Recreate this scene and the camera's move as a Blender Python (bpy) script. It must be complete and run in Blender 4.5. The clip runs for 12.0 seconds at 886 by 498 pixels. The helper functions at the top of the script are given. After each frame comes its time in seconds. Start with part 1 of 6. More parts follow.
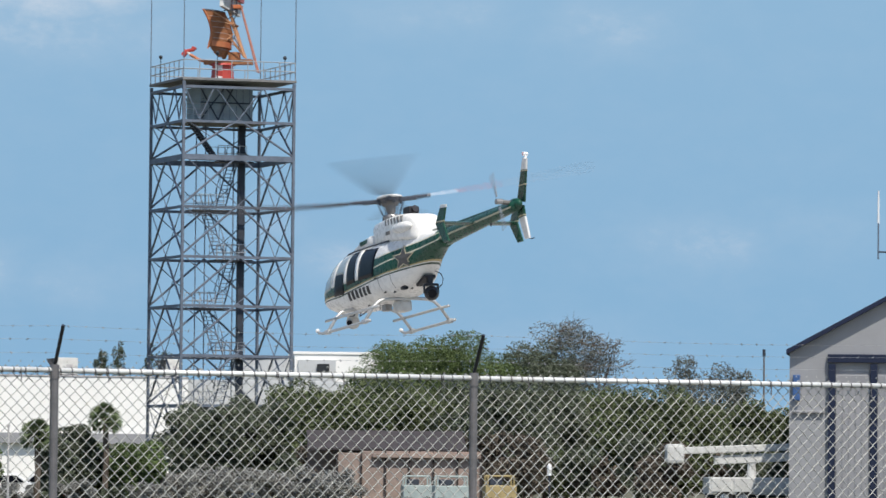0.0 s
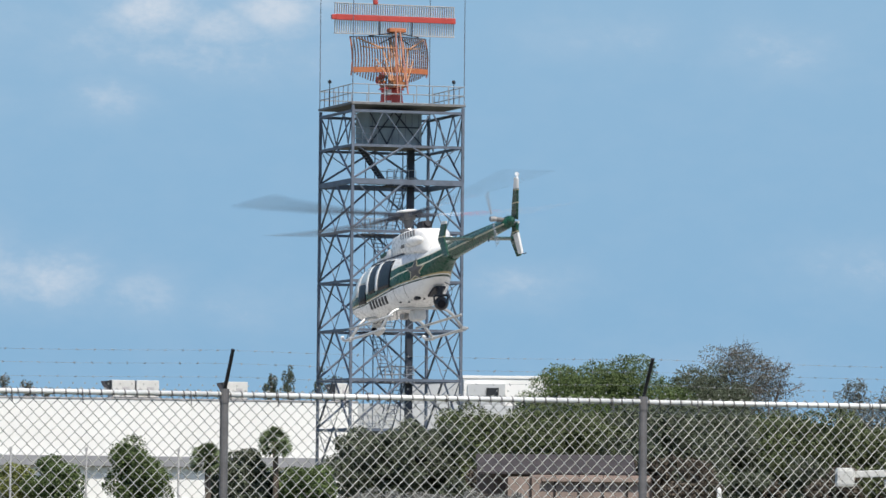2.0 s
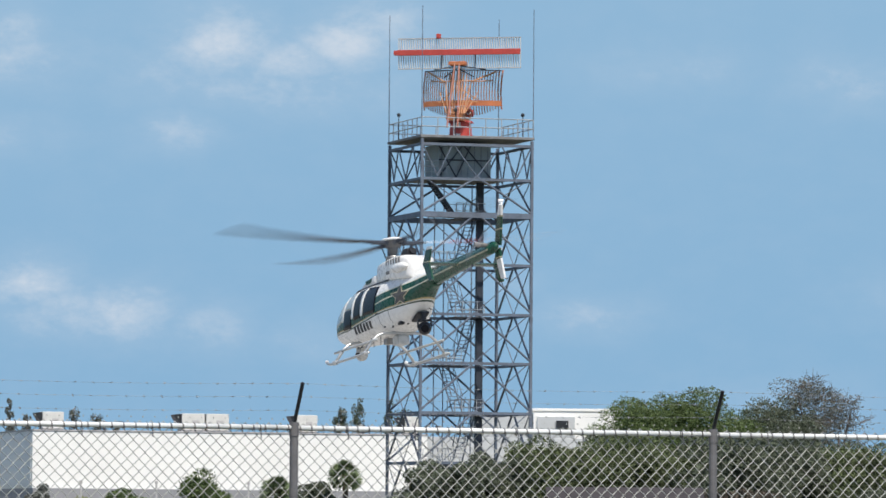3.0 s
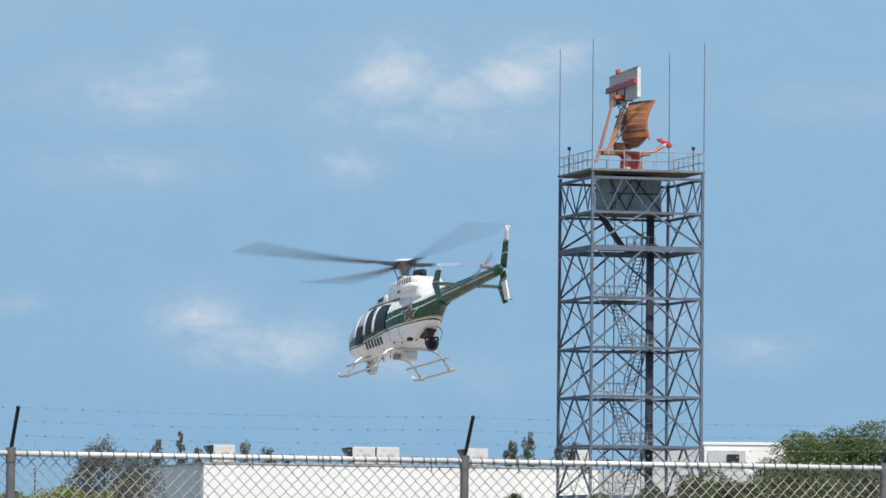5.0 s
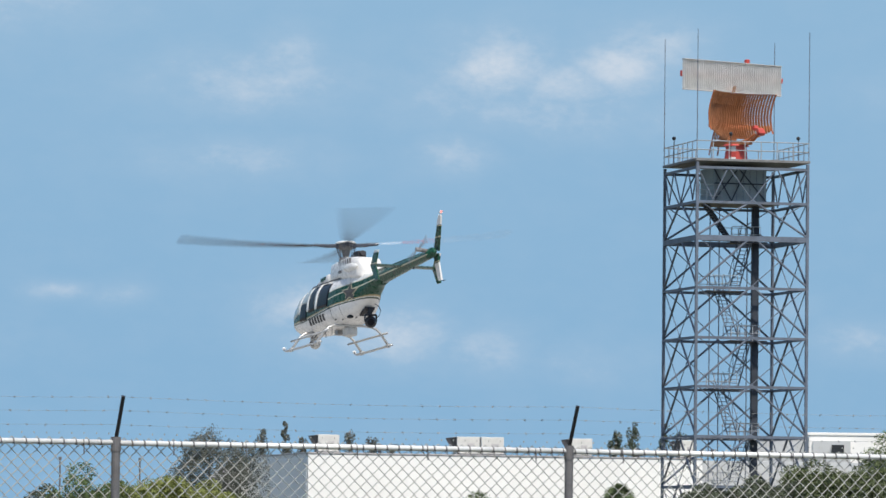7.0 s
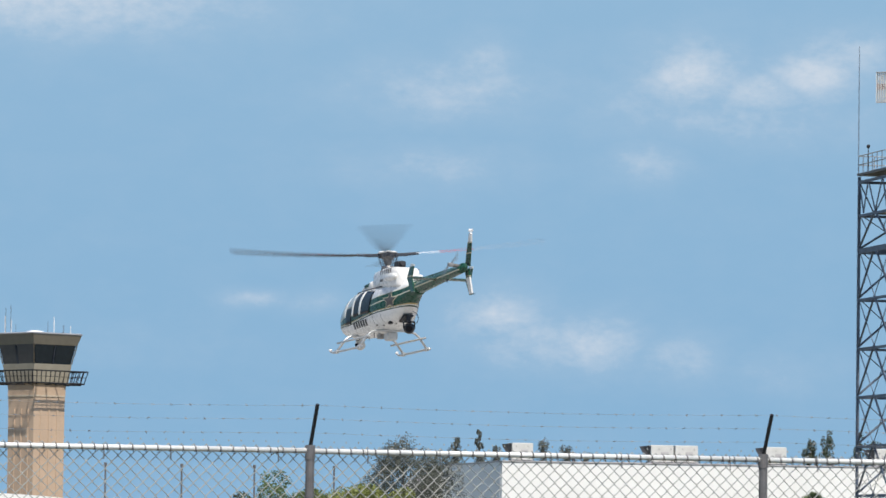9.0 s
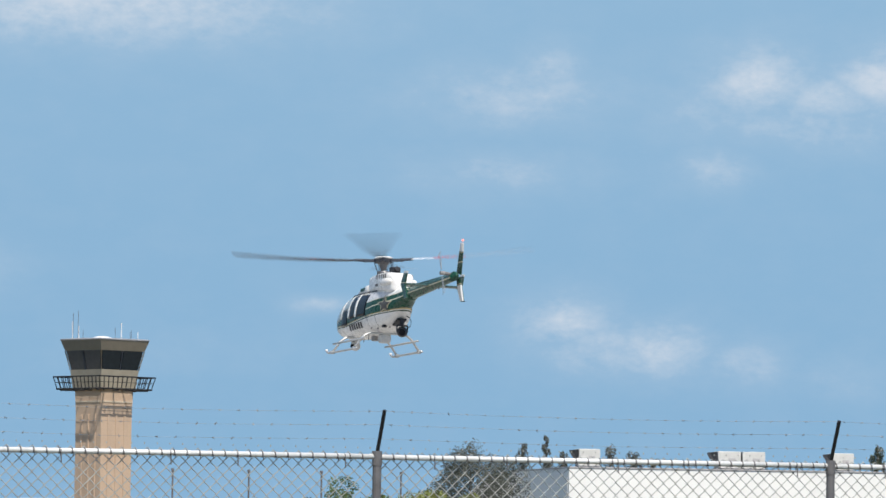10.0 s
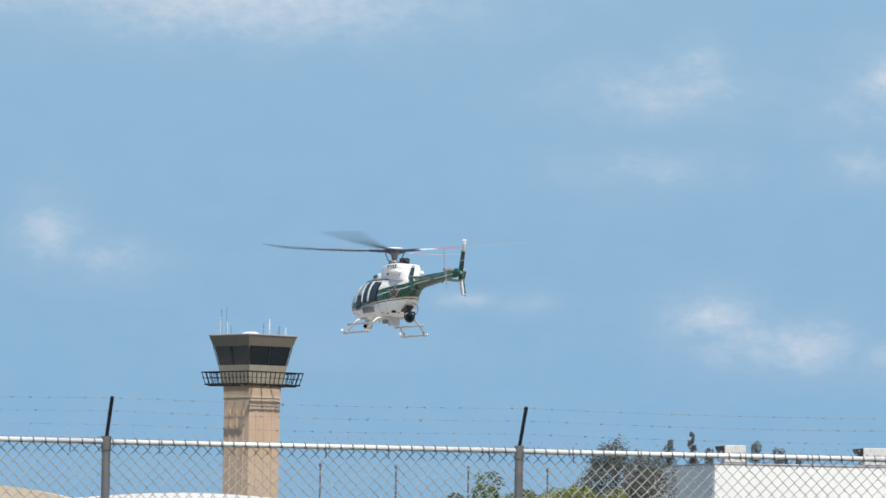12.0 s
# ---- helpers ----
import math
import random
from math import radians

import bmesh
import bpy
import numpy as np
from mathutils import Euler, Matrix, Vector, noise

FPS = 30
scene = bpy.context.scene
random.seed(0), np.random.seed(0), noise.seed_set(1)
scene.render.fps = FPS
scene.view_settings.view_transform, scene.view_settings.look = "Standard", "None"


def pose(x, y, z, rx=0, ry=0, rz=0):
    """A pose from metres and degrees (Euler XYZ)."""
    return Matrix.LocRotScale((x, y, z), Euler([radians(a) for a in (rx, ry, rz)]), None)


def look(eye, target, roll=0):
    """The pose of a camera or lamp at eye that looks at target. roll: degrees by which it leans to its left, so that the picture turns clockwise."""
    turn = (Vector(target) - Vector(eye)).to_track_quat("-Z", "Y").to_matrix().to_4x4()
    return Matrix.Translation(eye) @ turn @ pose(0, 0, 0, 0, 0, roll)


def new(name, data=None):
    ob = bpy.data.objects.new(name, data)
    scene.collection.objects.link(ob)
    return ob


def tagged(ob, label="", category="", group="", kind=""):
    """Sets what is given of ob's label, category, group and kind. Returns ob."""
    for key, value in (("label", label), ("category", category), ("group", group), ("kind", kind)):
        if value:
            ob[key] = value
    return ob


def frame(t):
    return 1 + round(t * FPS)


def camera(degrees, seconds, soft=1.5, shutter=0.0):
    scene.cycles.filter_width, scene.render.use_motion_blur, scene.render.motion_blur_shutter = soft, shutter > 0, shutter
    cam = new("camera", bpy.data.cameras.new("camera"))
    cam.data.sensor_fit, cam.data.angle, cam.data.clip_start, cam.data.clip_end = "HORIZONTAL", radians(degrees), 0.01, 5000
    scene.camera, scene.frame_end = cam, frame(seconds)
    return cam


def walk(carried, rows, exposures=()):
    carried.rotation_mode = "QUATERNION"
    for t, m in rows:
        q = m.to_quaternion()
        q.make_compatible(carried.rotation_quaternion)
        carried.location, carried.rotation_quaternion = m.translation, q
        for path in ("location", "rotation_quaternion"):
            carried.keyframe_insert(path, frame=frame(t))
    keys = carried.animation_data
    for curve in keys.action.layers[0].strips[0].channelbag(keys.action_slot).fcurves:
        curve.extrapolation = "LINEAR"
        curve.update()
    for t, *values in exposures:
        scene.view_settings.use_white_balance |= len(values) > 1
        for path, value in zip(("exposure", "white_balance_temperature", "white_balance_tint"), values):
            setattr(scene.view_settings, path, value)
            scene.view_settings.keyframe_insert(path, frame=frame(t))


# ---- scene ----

cam = camera(9.436, 12.0, soft=1.5, shutter=0.25)
# seconds, eye x y z, bearing to the right of north, pitch, lean
ROWS = [
    (0.0, 0.000, 0.000, 1.600, -0.000, 2.406, 0.558),
    (0.5, 0.000, 0.000, 1.600, -0.501, 2.441, 0.576),
    (1.0, 0.000, 0.000, 1.600, -0.905, 2.531, 0.667),
    (1.5, 0.000, 0.000, 1.600, -1.429, 2.613, 0.625),
    (2.0, 0.000, 0.000, 1.600, -1.809, 2.644, 0.530),
    (2.5, 0.000, 0.000, 1.600, -2.131, 2.767, 0.423),
    (3.0, 0.000, 0.000, 1.600, -2.553, 2.990, 0.440),
    (5.0, 0.000, 0.000, 1.600, -4.378, 3.331, 0.546),
    (5.5, 0.000, 0.000, 1.600, -4.715, 3.284, 0.651),
    (6.0, 0.000, 0.000, 1.600, -4.985, 3.218, 0.573),
    (6.5, 0.000, 0.000, 1.600, -5.170, 3.200, 0.608),
    (8.5, 0.000, 0.000, 1.600, -7.064, 3.300, 0.677),
    (9.0, 0.000, 0.000, 1.600, -7.567, 3.277, 0.727),
    (9.5, 0.000, 0.000, 1.600, -8.006, 3.304, 0.773),
    (10.0, 0.000, 0.000, 1.600, -8.285, 3.332, 0.784),
    (10.5, 0.071, -0.396, 1.588, -8.582, 3.356, 0.720),
    (11.0, 0.150, -0.839, 1.575, -8.864, 3.312, 0.764),
    (11.5, 0.264, -1.478, 1.550, -9.258, 3.282, 0.746),
    (12.0, 0.390, -2.253, 1.545, -9.859, 3.264, 0.967),
]
walk(cam, [(t, pose(x, y, z, 90 + p, 0, -b) @ pose(0, 0, 0, 0, 0, r)) for t, x, y, z, b, p, r in ROWS])

# helicopter: seconds, place of its ground point, heading, nose-down pitch, bank
FLIGHT = [
    (0.0, -1.13, 136.62, 5.36, 117.5, 6.1, -1.6),
    (0.5, -2.14, 138.81, 5.52, 116.4, 5.6, -2.2),
    (1.0, -3.11, 140.92, 5.69, 115.7, 5.4, -2.7),
    (1.5, -4.28, 142.86, 5.83, 115.0, 5.3, -2.5),
    (2.0, -5.33, 144.68, 5.98, 114.9, 5.3, -1.8),
    (2.5, -6.57, 146.52, 6.14, 115.6, 5.4, -0.9),
    (3.0, -7.87, 148.58, 6.32, 116.3, 5.7, -0.5),
    (5.0, -13.16, 157.72, 7.14, 118.3, 5.3, 1.3),
    (5.5, -14.66, 160.05, 7.35, 118.9, 5.1, 1.6),
    (6.0, -16.00, 162.40, 7.55, 119.4, 5.1, 1.7),
    (6.5, -17.52, 164.86, 7.74, 119.6, 5.1, 1.5),
    (8.5, -23.92, 175.27, 8.32, 119.5, 3.5, 0.4),
    (9.0, -25.51, 178.14, 8.45, 119.7, 3.1, 0.7),
    (9.5, -27.34, 181.27, 8.63, 120.0, 2.5, 1.0),
    (10.0, -29.04, 184.74, 8.83, 120.2, 2.1, 1.6),
    (10.5, -31.03, 188.43, 9.06, 120.5, 1.4, 1.6),
    (11.0, -33.02, 192.34, 9.33, 120.8, 0.7, 1.5),
    (11.5, -35.02, 196.41, 9.61, 121.1, 0.3, 1.7),
    (12.0, -36.84, 200.49, 9.96, 121.1, -0.3, 1.9),
]

# ---- light ----
SUN_AZ, SUN_EL = 156.0, 59.0     # bearing to the right of north, elevation


def link(nt, a, b):
    nt.links.new(a, b)


def math_node(nt, op, a, b=None, c=None, clamp=False):
    n = nt.nodes.new("ShaderNodeMath")
    n.operation, n.use_clamp = op, clamp
    for i, v in enumerate((a, b, c)):
        if v is None:
            continue
        if isinstance(v, (int, float)):
            n.inputs[i].default_value = v
        else:
            link(nt, v, n.inputs[i])
    return n.outputs[0]


def mix_node(nt, fac, a, b, blend="MIX"):
    n = nt.nodes.new("ShaderNodeMix")
    n.data_type, n.blend_type, n.clamp_factor = "RGBA", blend, True
    for s, v in ((n.inputs[0], fac), (n.inputs[6], a), (n.inputs[7], b)):
        if isinstance(v, (int, float)):
            s.default_value = v
        elif isinstance(v, tuple):
            s.default_value = (*v, 1)
        else:
            link(nt, v, s)
    return n.outputs[2]


def noise_node(nt, vec, scale, detail=4, rough=0.55):
    n = nt.nodes.new("ShaderNodeTexNoise")
    n.inputs["Scale"].default_value, n.inputs["Detail"].default_value, n.inputs["Roughness"].default_value = scale, detail, rough
    if vec is not None:
        link(nt, vec, n.inputs["Vector"])
    return n.outputs["Fac"]


# clouds: bearing, elevation, half width, half height (degrees), weight
CLOUDS = [
    (-6.7, 7.0, 0.75, 0.5, 0.9), (-4.9, 7.05, 0.7, 0.45, 0.9), (-5.7, 6.75, 0.9, 0.35, 0.75), (-6.0, 6.4, 1.9, 0.4, 0.55), (-4.4, 7.3, 0.7, 0.4, 0.7), (-7.6, 6.6, 0.8, 0.35, 0.45), (-9.5, 3.5, 0.65, 0.35, 0.9), (-8.9, 3.1, 0.9, 0.4, 0.7),
    (-8.1, 3.1, 0.7, 0.4, 0.9), (-7.3, 5.75, 0.55, 0.3, 0.6), (-10.2, 6.75, 1.5, 0.45, 0.62), (-9.7, 7.15, 0.5, 0.35, 0.6), (-10.5, 5.65, 1.2, 0.32, 0.5),
    (-13.0, 3.7, 0.4, 0.12, 0.7), (-12.1, 3.65, 0.4, 0.16, 0.45), (-16.2, 8.0, 2.8, 0.55, 0.95), (-20.5, 7.9, 1.8, 0.4, 0.6), (-19.1, 4.6, 0.45, 0.5, 0.75), (-18.2, 4.2, 0.7, 0.35, 0.6),
    (-1.3, 3.1, 0.7, 0.3, 0.55), (3.7, 3.35, 0.9, 0.35, 0.5), (2.4, 6.5, 0.8, 0.35, 0.5), (-6.9, 2.9, 0.7, 0.35, 0.55), (-5.3, 2.7, 0.8, 0.3, 0.45), (-0.2, 6.7, 1.2, 0.3, 0.35),
    (1.2, 1.9, 1.6, 0.35, 0.25), (-2.6, 3.6, 0.6, 0.25, 0.3), (-15.0, 3.0, 1.6, 0.3, 0.2), (5.5, 3.6, 1.1, 0.3, 0.25),
]


def sky():
    world = bpy.data.worlds.new("sky")
    scene.world = world
    world.use_nodes = True
    nt = world.node_tree
    bg = nt.nodes["Background"]
    bg.inputs["Strength"].default_value = 1.0
    tex = nt.nodes.new("ShaderNodeTexSky")
    tex.sky_type, tex.sun_disc = "NISHITA", False
    tex.sun_elevation, tex.sun_rotation = radians(SUN_EL), radians(SUN_AZ)
    tex.ozone_density = 2.0
    scaled = mix_node(nt, 1.0, tex.outputs[0], (0.14, 0.14, 0.14), "MULTIPLY")
    d = nt.nodes.new("ShaderNodeTexCoord").outputs["Generated"]
    sep = nt.nodes.new("ShaderNodeSeparateXYZ")
    link(nt, d, sep.inputs[0])
    x, y, z = sep.outputs
    deg = 180 / math.pi
    az = math_node(nt, "MULTIPLY", math_node(nt, "ARCTAN2", math_node(nt, "MULTIPLY", x, 1.357), y), deg)
    el = math_node(nt, "MULTIPLY", math_node(nt, "ARCSINE", z), deg * 1.357)
    # ragged coordinates for the cloud outlines
    flat = nt.nodes.new("ShaderNodeCombineXYZ")
    link(nt, az, flat.inputs[0])
    link(nt, math_node(nt, "MULTIPLY", el, 1.6), flat.inputs[1])
    big, fine = noise_node(nt, flat.outputs[0], 1.3, 5, 0.6), noise_node(nt, flat.outputs[0], 4.5, 5, 0.6)
    total = None
    for a, e, w, h, k in CLOUDS:
        a, w, h = a * (1 - 4.3e-5 * a * a), w * 1.18, h * 1.15
        u = math_node(nt, "POWER", math_node(nt, "DIVIDE", math_node(nt, "SUBTRACT", az, a), w), 2)
        v = math_node(nt, "POWER", math_node(nt, "DIVIDE", math_node(nt, "SUBTRACT", el, e), h), 2)
        m = math_node(nt, "MULTIPLY", math_node(nt, "EXPONENT", math_node(nt, "MULTIPLY", math_node(nt, "ADD", u, v), -1.0)), k)
        total = m if total is None else math_node(nt, "MAXIMUM", total, m)
    rag = math_node(nt, "ADD", math_node(nt, "MULTIPLY", math_node(nt, "SUBTRACT", big, 0.5), 1.35), math_node(nt, "MULTIPLY", math_node(nt, "SUBTRACT", fine, 0.5), 0.72))
    edge = math_node(nt, "MULTIPLY", math_node(nt, "ADD", math_node(nt, "MULTIPLY", rag, 0.85), math_node(nt, "SUBTRACT", total, 0.38)), 1.6, clamp=True)
    soft = math_node(nt, "MULTIPLY", total, math_node(nt, "MULTIPLY_ADD", rag, 0.7, 0.62, clamp=True))
    dense = math_node(nt, "MULTIPLY", math_node(nt, "ADD", math_node(nt, "MULTIPLY", edge, math_node(nt, "MULTIPLY", total, 0.62)), math_node(nt, "MULTIPLY", soft, 0.62)), 0.74, clamp=True)
    haze = math_node(nt, "MULTIPLY", math_node(nt, "SUBTRACT", big, 0.42), 0.32, clamp=True)
    # blue of the lower sky, a little deeper towards the horizon
    up = math_node(nt, "DIVIDE", el, 9.0, clamp=True)
    low = mix_node(nt, up, (0.246, 0.448, 0.664), (0.284, 0.478, 0.676))
    low = mix_node(nt, haze, low, (0.42, 0.56, 0.72))
    low = mix_node(nt, dense, low, (0.69, 0.74, 0.81))
    rise = math_node(nt, "DIVIDE", math_node(nt, "SUBTRACT", el, 11.0), 20.0, clamp=True)
    link(nt, mix_node(nt, rise, low, scaled), bg.inputs["Color"])


sky()
sun = new("sun", bpy.data.lights.new("sun", "SUN"))
sun.data.energy, sun.data.angle, sun.data.color = 4.8, radians(0.53), (1.0, 0.945, 0.86)
_a, _e = radians(SUN_AZ), radians(SUN_EL)
sun.matrix_world = look((0, 0, 60), (-math.sin(_a) * math.cos(_e) * 10, -math.cos(_a) * math.cos(_e) * 10, 60 - math.sin(_e) * 10))
scene.view_settings.exposure = 0.0


# ---- materials ----
def material(name, color, rough=0.6, metal=0.0, vary=0.12, scale=3.0, bump=0.0, island=0.0, dirt=None, dirt_amount=0.3, rnd=0.0):
    """A surface with variation at two scales; island: brightness change from leaf to leaf; dirt: colour of stains."""
    m = bpy.data.materials.new(name)
    m.use_nodes = True
    nt = m.node_tree
    b = nt.nodes["Principled BSDF"]
    b.inputs["Roughness"].default_value, b.inputs["Metallic"].default_value = rough, metal
    co = nt.nodes.new("ShaderNodeTexCoord").outputs["Object"]
    n1, n2 = noise_node(nt, co, scale), noise_node(nt, co, scale * 7.3, 3)
    both = math_node(nt, "ADD", math_node(nt, "MULTIPLY", n1, 0.65), math_node(nt, "MULTIPLY", n2, 0.35))
    lo, hi = tuple(c * (1 - vary * 1.6) for c in color), tuple(min(1, c * (1 + vary * 1.6)) for c in color)
    ramp = math_node(nt, "MULTIPLY_ADD", both, 2.2, -0.6, clamp=True)
    col = mix_node(nt, ramp, lo, hi)
    if dirt:
        d = math_node(nt, "MULTIPLY", math_node(nt, "MULTIPLY_ADD", noise_node(nt, co, scale * 0.37, 6, 0.65), 4.0, -2.0, clamp=True), dirt_amount)
        col = mix_node(nt, d, col, dirt)
    if island:
        g = nt.nodes.new("ShaderNodeNewGeometry").outputs["Random Per Island"]
        col = mix_node(nt, 1.0, col, mix_node(nt, g, (1 - island,) * 3, (1 + island,) * 3), "MULTIPLY")
    if rnd:
        g = nt.nodes.new("ShaderNodeObjectInfo").outputs["Random"]
        col = mix_node(nt, 1.0, col, mix_node(nt, g, (1 - rnd,) * 3, (1 + rnd,) * 3), "MULTIPLY")
    link(nt, col, b.inputs["Base Color"])
    link(nt, math_node(nt, "MULTIPLY_ADD", n2, 0.25, max(0.03, rough - 0.12), clamp=True), b.inputs["Roughness"])
    if bump:
        bp = nt.nodes.new("ShaderNodeBump")
        bp.inputs["Strength"].default_value, bp.inputs["Distance"].default_value = bump, 0.02
        link(nt, n2, bp.inputs["Height"])
        link(nt, bp.outputs[0], b.inputs["Normal"])
    return m


M = {}
M["grass"] = material("grass", (0.105, 0.10, 0.06), 0.95, vary=0.3, scale=0.4, bump=0.4, dirt=(0.16, 0.14, 0.08))
M["apron"] = material("apron", (0.34, 0.325, 0.30), 0.9, vary=0.2, scale=1.0, bump=0.3)
M["post"] = material("post", (0.165, 0.16, 0.162), 0.6, 0.35, vary=0.2, scale=9, bump=0.15, dirt=(0.16, 0.12, 0.10))
M["wire"] = material("wire", (0.44, 0.44, 0.41), 0.55, 0.35, vary=0.15, scale=6)
M["rail"] = material("rail", (0.74, 0.74, 0.72), 0.45, 0.1, vary=0.12, scale=9, bump=0.1, dirt=(0.35, 0.33, 0.31))
M["black_steel"] = material("black_steel", (0.02, 0.02, 0.024), 0.5, 0.2, vary=0.3, scale=8)
M["barb"] = material("barb", (0.26, 0.265, 0.27), 0.6, 0.1, vary=0.2, scale=8)
M["tower_steel"] = material("tower_steel", (0.140, 0.168, 0.212), 0.6, 0.25, vary=0.2, scale=1.5, dirt=(0.11, 0.085, 0.07), dirt_amount=0.5)
M["tower_dark"] = material("tower_dark", (0.042, 0.050, 0.066), 0.6, 0.2, vary=0.25, scale=1.5)
M["deck"] = material("deck", (0.20, 0.20, 0.20), 0.75, 0.1, vary=0.2, scale=2, dirt=(0.12, 0.09, 0.07))
M["cabin_panel"] = material("cabin_panel", (0.32, 0.37, 0.385), 0.6, 0.1, vary=0.15, scale=1.2, dirt=(0.16, 0.16, 0.15))
M["tower_rail"] = material("tower_rail", (0.42, 0.44, 0.46), 0.5, 0.4, vary=0.15, scale=3)
M["orange"] = material("orange", (0.50, 0.155, 0.06), 0.55, vary=0.18, scale=1.6, dirt=(0.42, 0.20, 0.08), dirt_amount=0.5)
M["strut_orange"] = material("strut_orange", (0.52, 0.26, 0.13), 0.6, vary=0.22, scale=1.6, dirt=(0.36, 0.20, 0.12), dirt_amount=0.5)
M["strut_red"] = material("strut_red", (0.42, 0.17, 0.12), 0.6, vary=0.2, scale=1.6, dirt=(0.5, 0.30, 0.22), dirt_amount=0.5)
M["rust_orange"] = material("rust_orange", (0.36, 0.145, 0.058), 0.65, vary=0.22, scale=1.8, dirt=(0.30, 0.15, 0.08), dirt_amount=0.6)
M["radar_red"] = material("radar_red", (0.46, 0.06, 0.045), 0.5, vary=0.15, scale=2)
M["radar_white"] = material("radar_white", (0.72, 0.71, 0.68), 0.55, vary=0.1, scale=2, dirt=(0.45, 0.42, 0.40))
M["radar_grey"] = material("radar_grey", (0.47, 0.45, 0.44), 0.6, vary=0.12, scale=2)
M["white_wall"] = material("white_wall", (0.86, 0.845, 0.81), 0.75, vary=0.03, scale=0.25, dirt=(0.76, 0.74, 0.70), dirt_amount=0.35)
M["grey_wall"] = material("grey_wall", (0.52, 0.53, 0.53), 0.75, vary=0.06, scale=0.4, dirt=(0.42, 0.42, 0.42))
M["trim_grey"] = material("trim_grey", (0.28, 0.28, 0.29), 0.7, vary=0.12, scale=0.6)
M["roof_trim"] = material("roof_trim", (0.42, 0.40, 0.40), 0.6, vary=0.1, scale=0.7)
M["unit"] = material("unit", (0.62, 0.61, 0.57), 0.55, vary=0.1, scale=1.5, dirt=(0.45, 0.43, 0.39))
M["dark"] = material("dark", (0.02, 0.022, 0.025), 0.5, vary=0.3, scale=2)
M["hangar_wall"] = material("hangar_wall", (0.275, 0.277, 0.285), 0.6, vary=0.05, scale=0.5, dirt=(0.235, 0.235, 0.245))
M["hangar_door"] = material("hangar_door", (0.265, 0.265, 0.275), 0.55, vary=0.05, scale=0.5, dirt=(0.225, 0.225, 0.235))
M["navy"] = material("navy", (0.006, 0.013, 0.038), 0.9, vary=0.1, scale=1.0)
M["concrete"] = material("concrete", (0.56, 0.405, 0.285), 0.85, vary=0.07, scale=0.5, bump=0.3, dirt=(0.45, 0.31, 0.21), dirt_amount=0.4)
M["cab_band"] = material("cab_band", (0.23, 0.195, 0.145), 0.7, vary=0.1, scale=0.8)
# lighter than cab_band: the light on the sill is put into this colour
M["cab_sill"] = material("cab_sill", (0.36, 0.315, 0.235), 0.75, vary=0.1, scale=0.8, dirt=(0.28, 0.24, 0.18))
M["beige"] = material("beige", (0.58, 0.48, 0.36), 0.8, vary=0.08, scale=0.3, dirt=(0.45, 0.38, 0.29))
M["mauve_roof"] = material("mauve_roof", (0.042, 0.035, 0.036), 0.95, vary=0.25, scale=1.1, bump=0.4, dirt=(0.065, 0.052, 0.045))
M["pink_wall"] = material("pink_wall", (0.29, 0.222, 0.185), 0.8, vary=0.25, scale=0.7, dirt=(0.27, 0.19, 0.17), dirt_amount=0.5)
M["rust_roof"] = material("rust_roof", (0.034, 0.026, 0.024), 0.85, vary=0.25, scale=0.8)
M["white_paint"] = material("white_paint", (0.80, 0.80, 0.79), 0.3, vary=0.03, scale=1.5)
M["rubber"] = material("rubber", (0.018, 0.018, 0.018), 0.85, vary=0.2, scale=6)
M["chrome"] = material("chrome", (0.6, 0.6, 0.6), 0.25, 0.9, vary=0.08, scale=4)
M["yellow"] = material("yellow", (0.36, 0.28, 0.13), 0.6, vary=0.15, scale=2)
M["teal"] = material("teal", (0.34, 0.40, 0.385), 0.6, vary=0.15, scale=2)
M["blue"] = material("blue", (0.04, 0.10, 0.25), 0.5, vary=0.15, scale=2)
M["red"] = material("red", (0.45, 0.04, 0.03), 0.4, vary=0.1, scale=2)
M["bark"] = material("bark", (0.12, 0.095, 0.075), 0.95, vary=0.3, scale=2.5, bump=0.8)
M["leaf"] = material("leaf", (0.088, 0.110, 0.043), 0.7, vary=0.25, scale=0.35, island=0.45)
M["leaf_dark"] = material("leaf_dark", (0.092, 0.109, 0.068), 0.75, vary=0.25, scale=0.4, island=0.45)
M["leaf_bright"] = material("leaf_bright", (0.090, 0.130, 0.038), 0.65, vary=0.2, scale=0.4, island=0.4)
M["leaf_yellow"] = material("leaf_yellow", (0.20, 0.22, 0.06), 0.7, vary=0.25, scale=0.5, island=0.45)
M["leaf_grey"] = material("leaf_grey", (0.140, 0.146, 0.128), 0.85, vary=0.25, scale=0.4, island=0.4)
M["leaf_feather"] = material("leaf_feather", (0.115, 0.122, 0.100), 0.85, vary=0.2, scale=0.4, island=0.18)
M["leaf_brown"] = material("leaf_brown", (0.115, 0.092, 0.070), 0.85, vary=0.25, scale=0.4, island=0.45)
M["palm"] = material("palm", (0.10, 0.13, 0.06), 0.6, vary=0.2, scale=0.8, island=0.4)
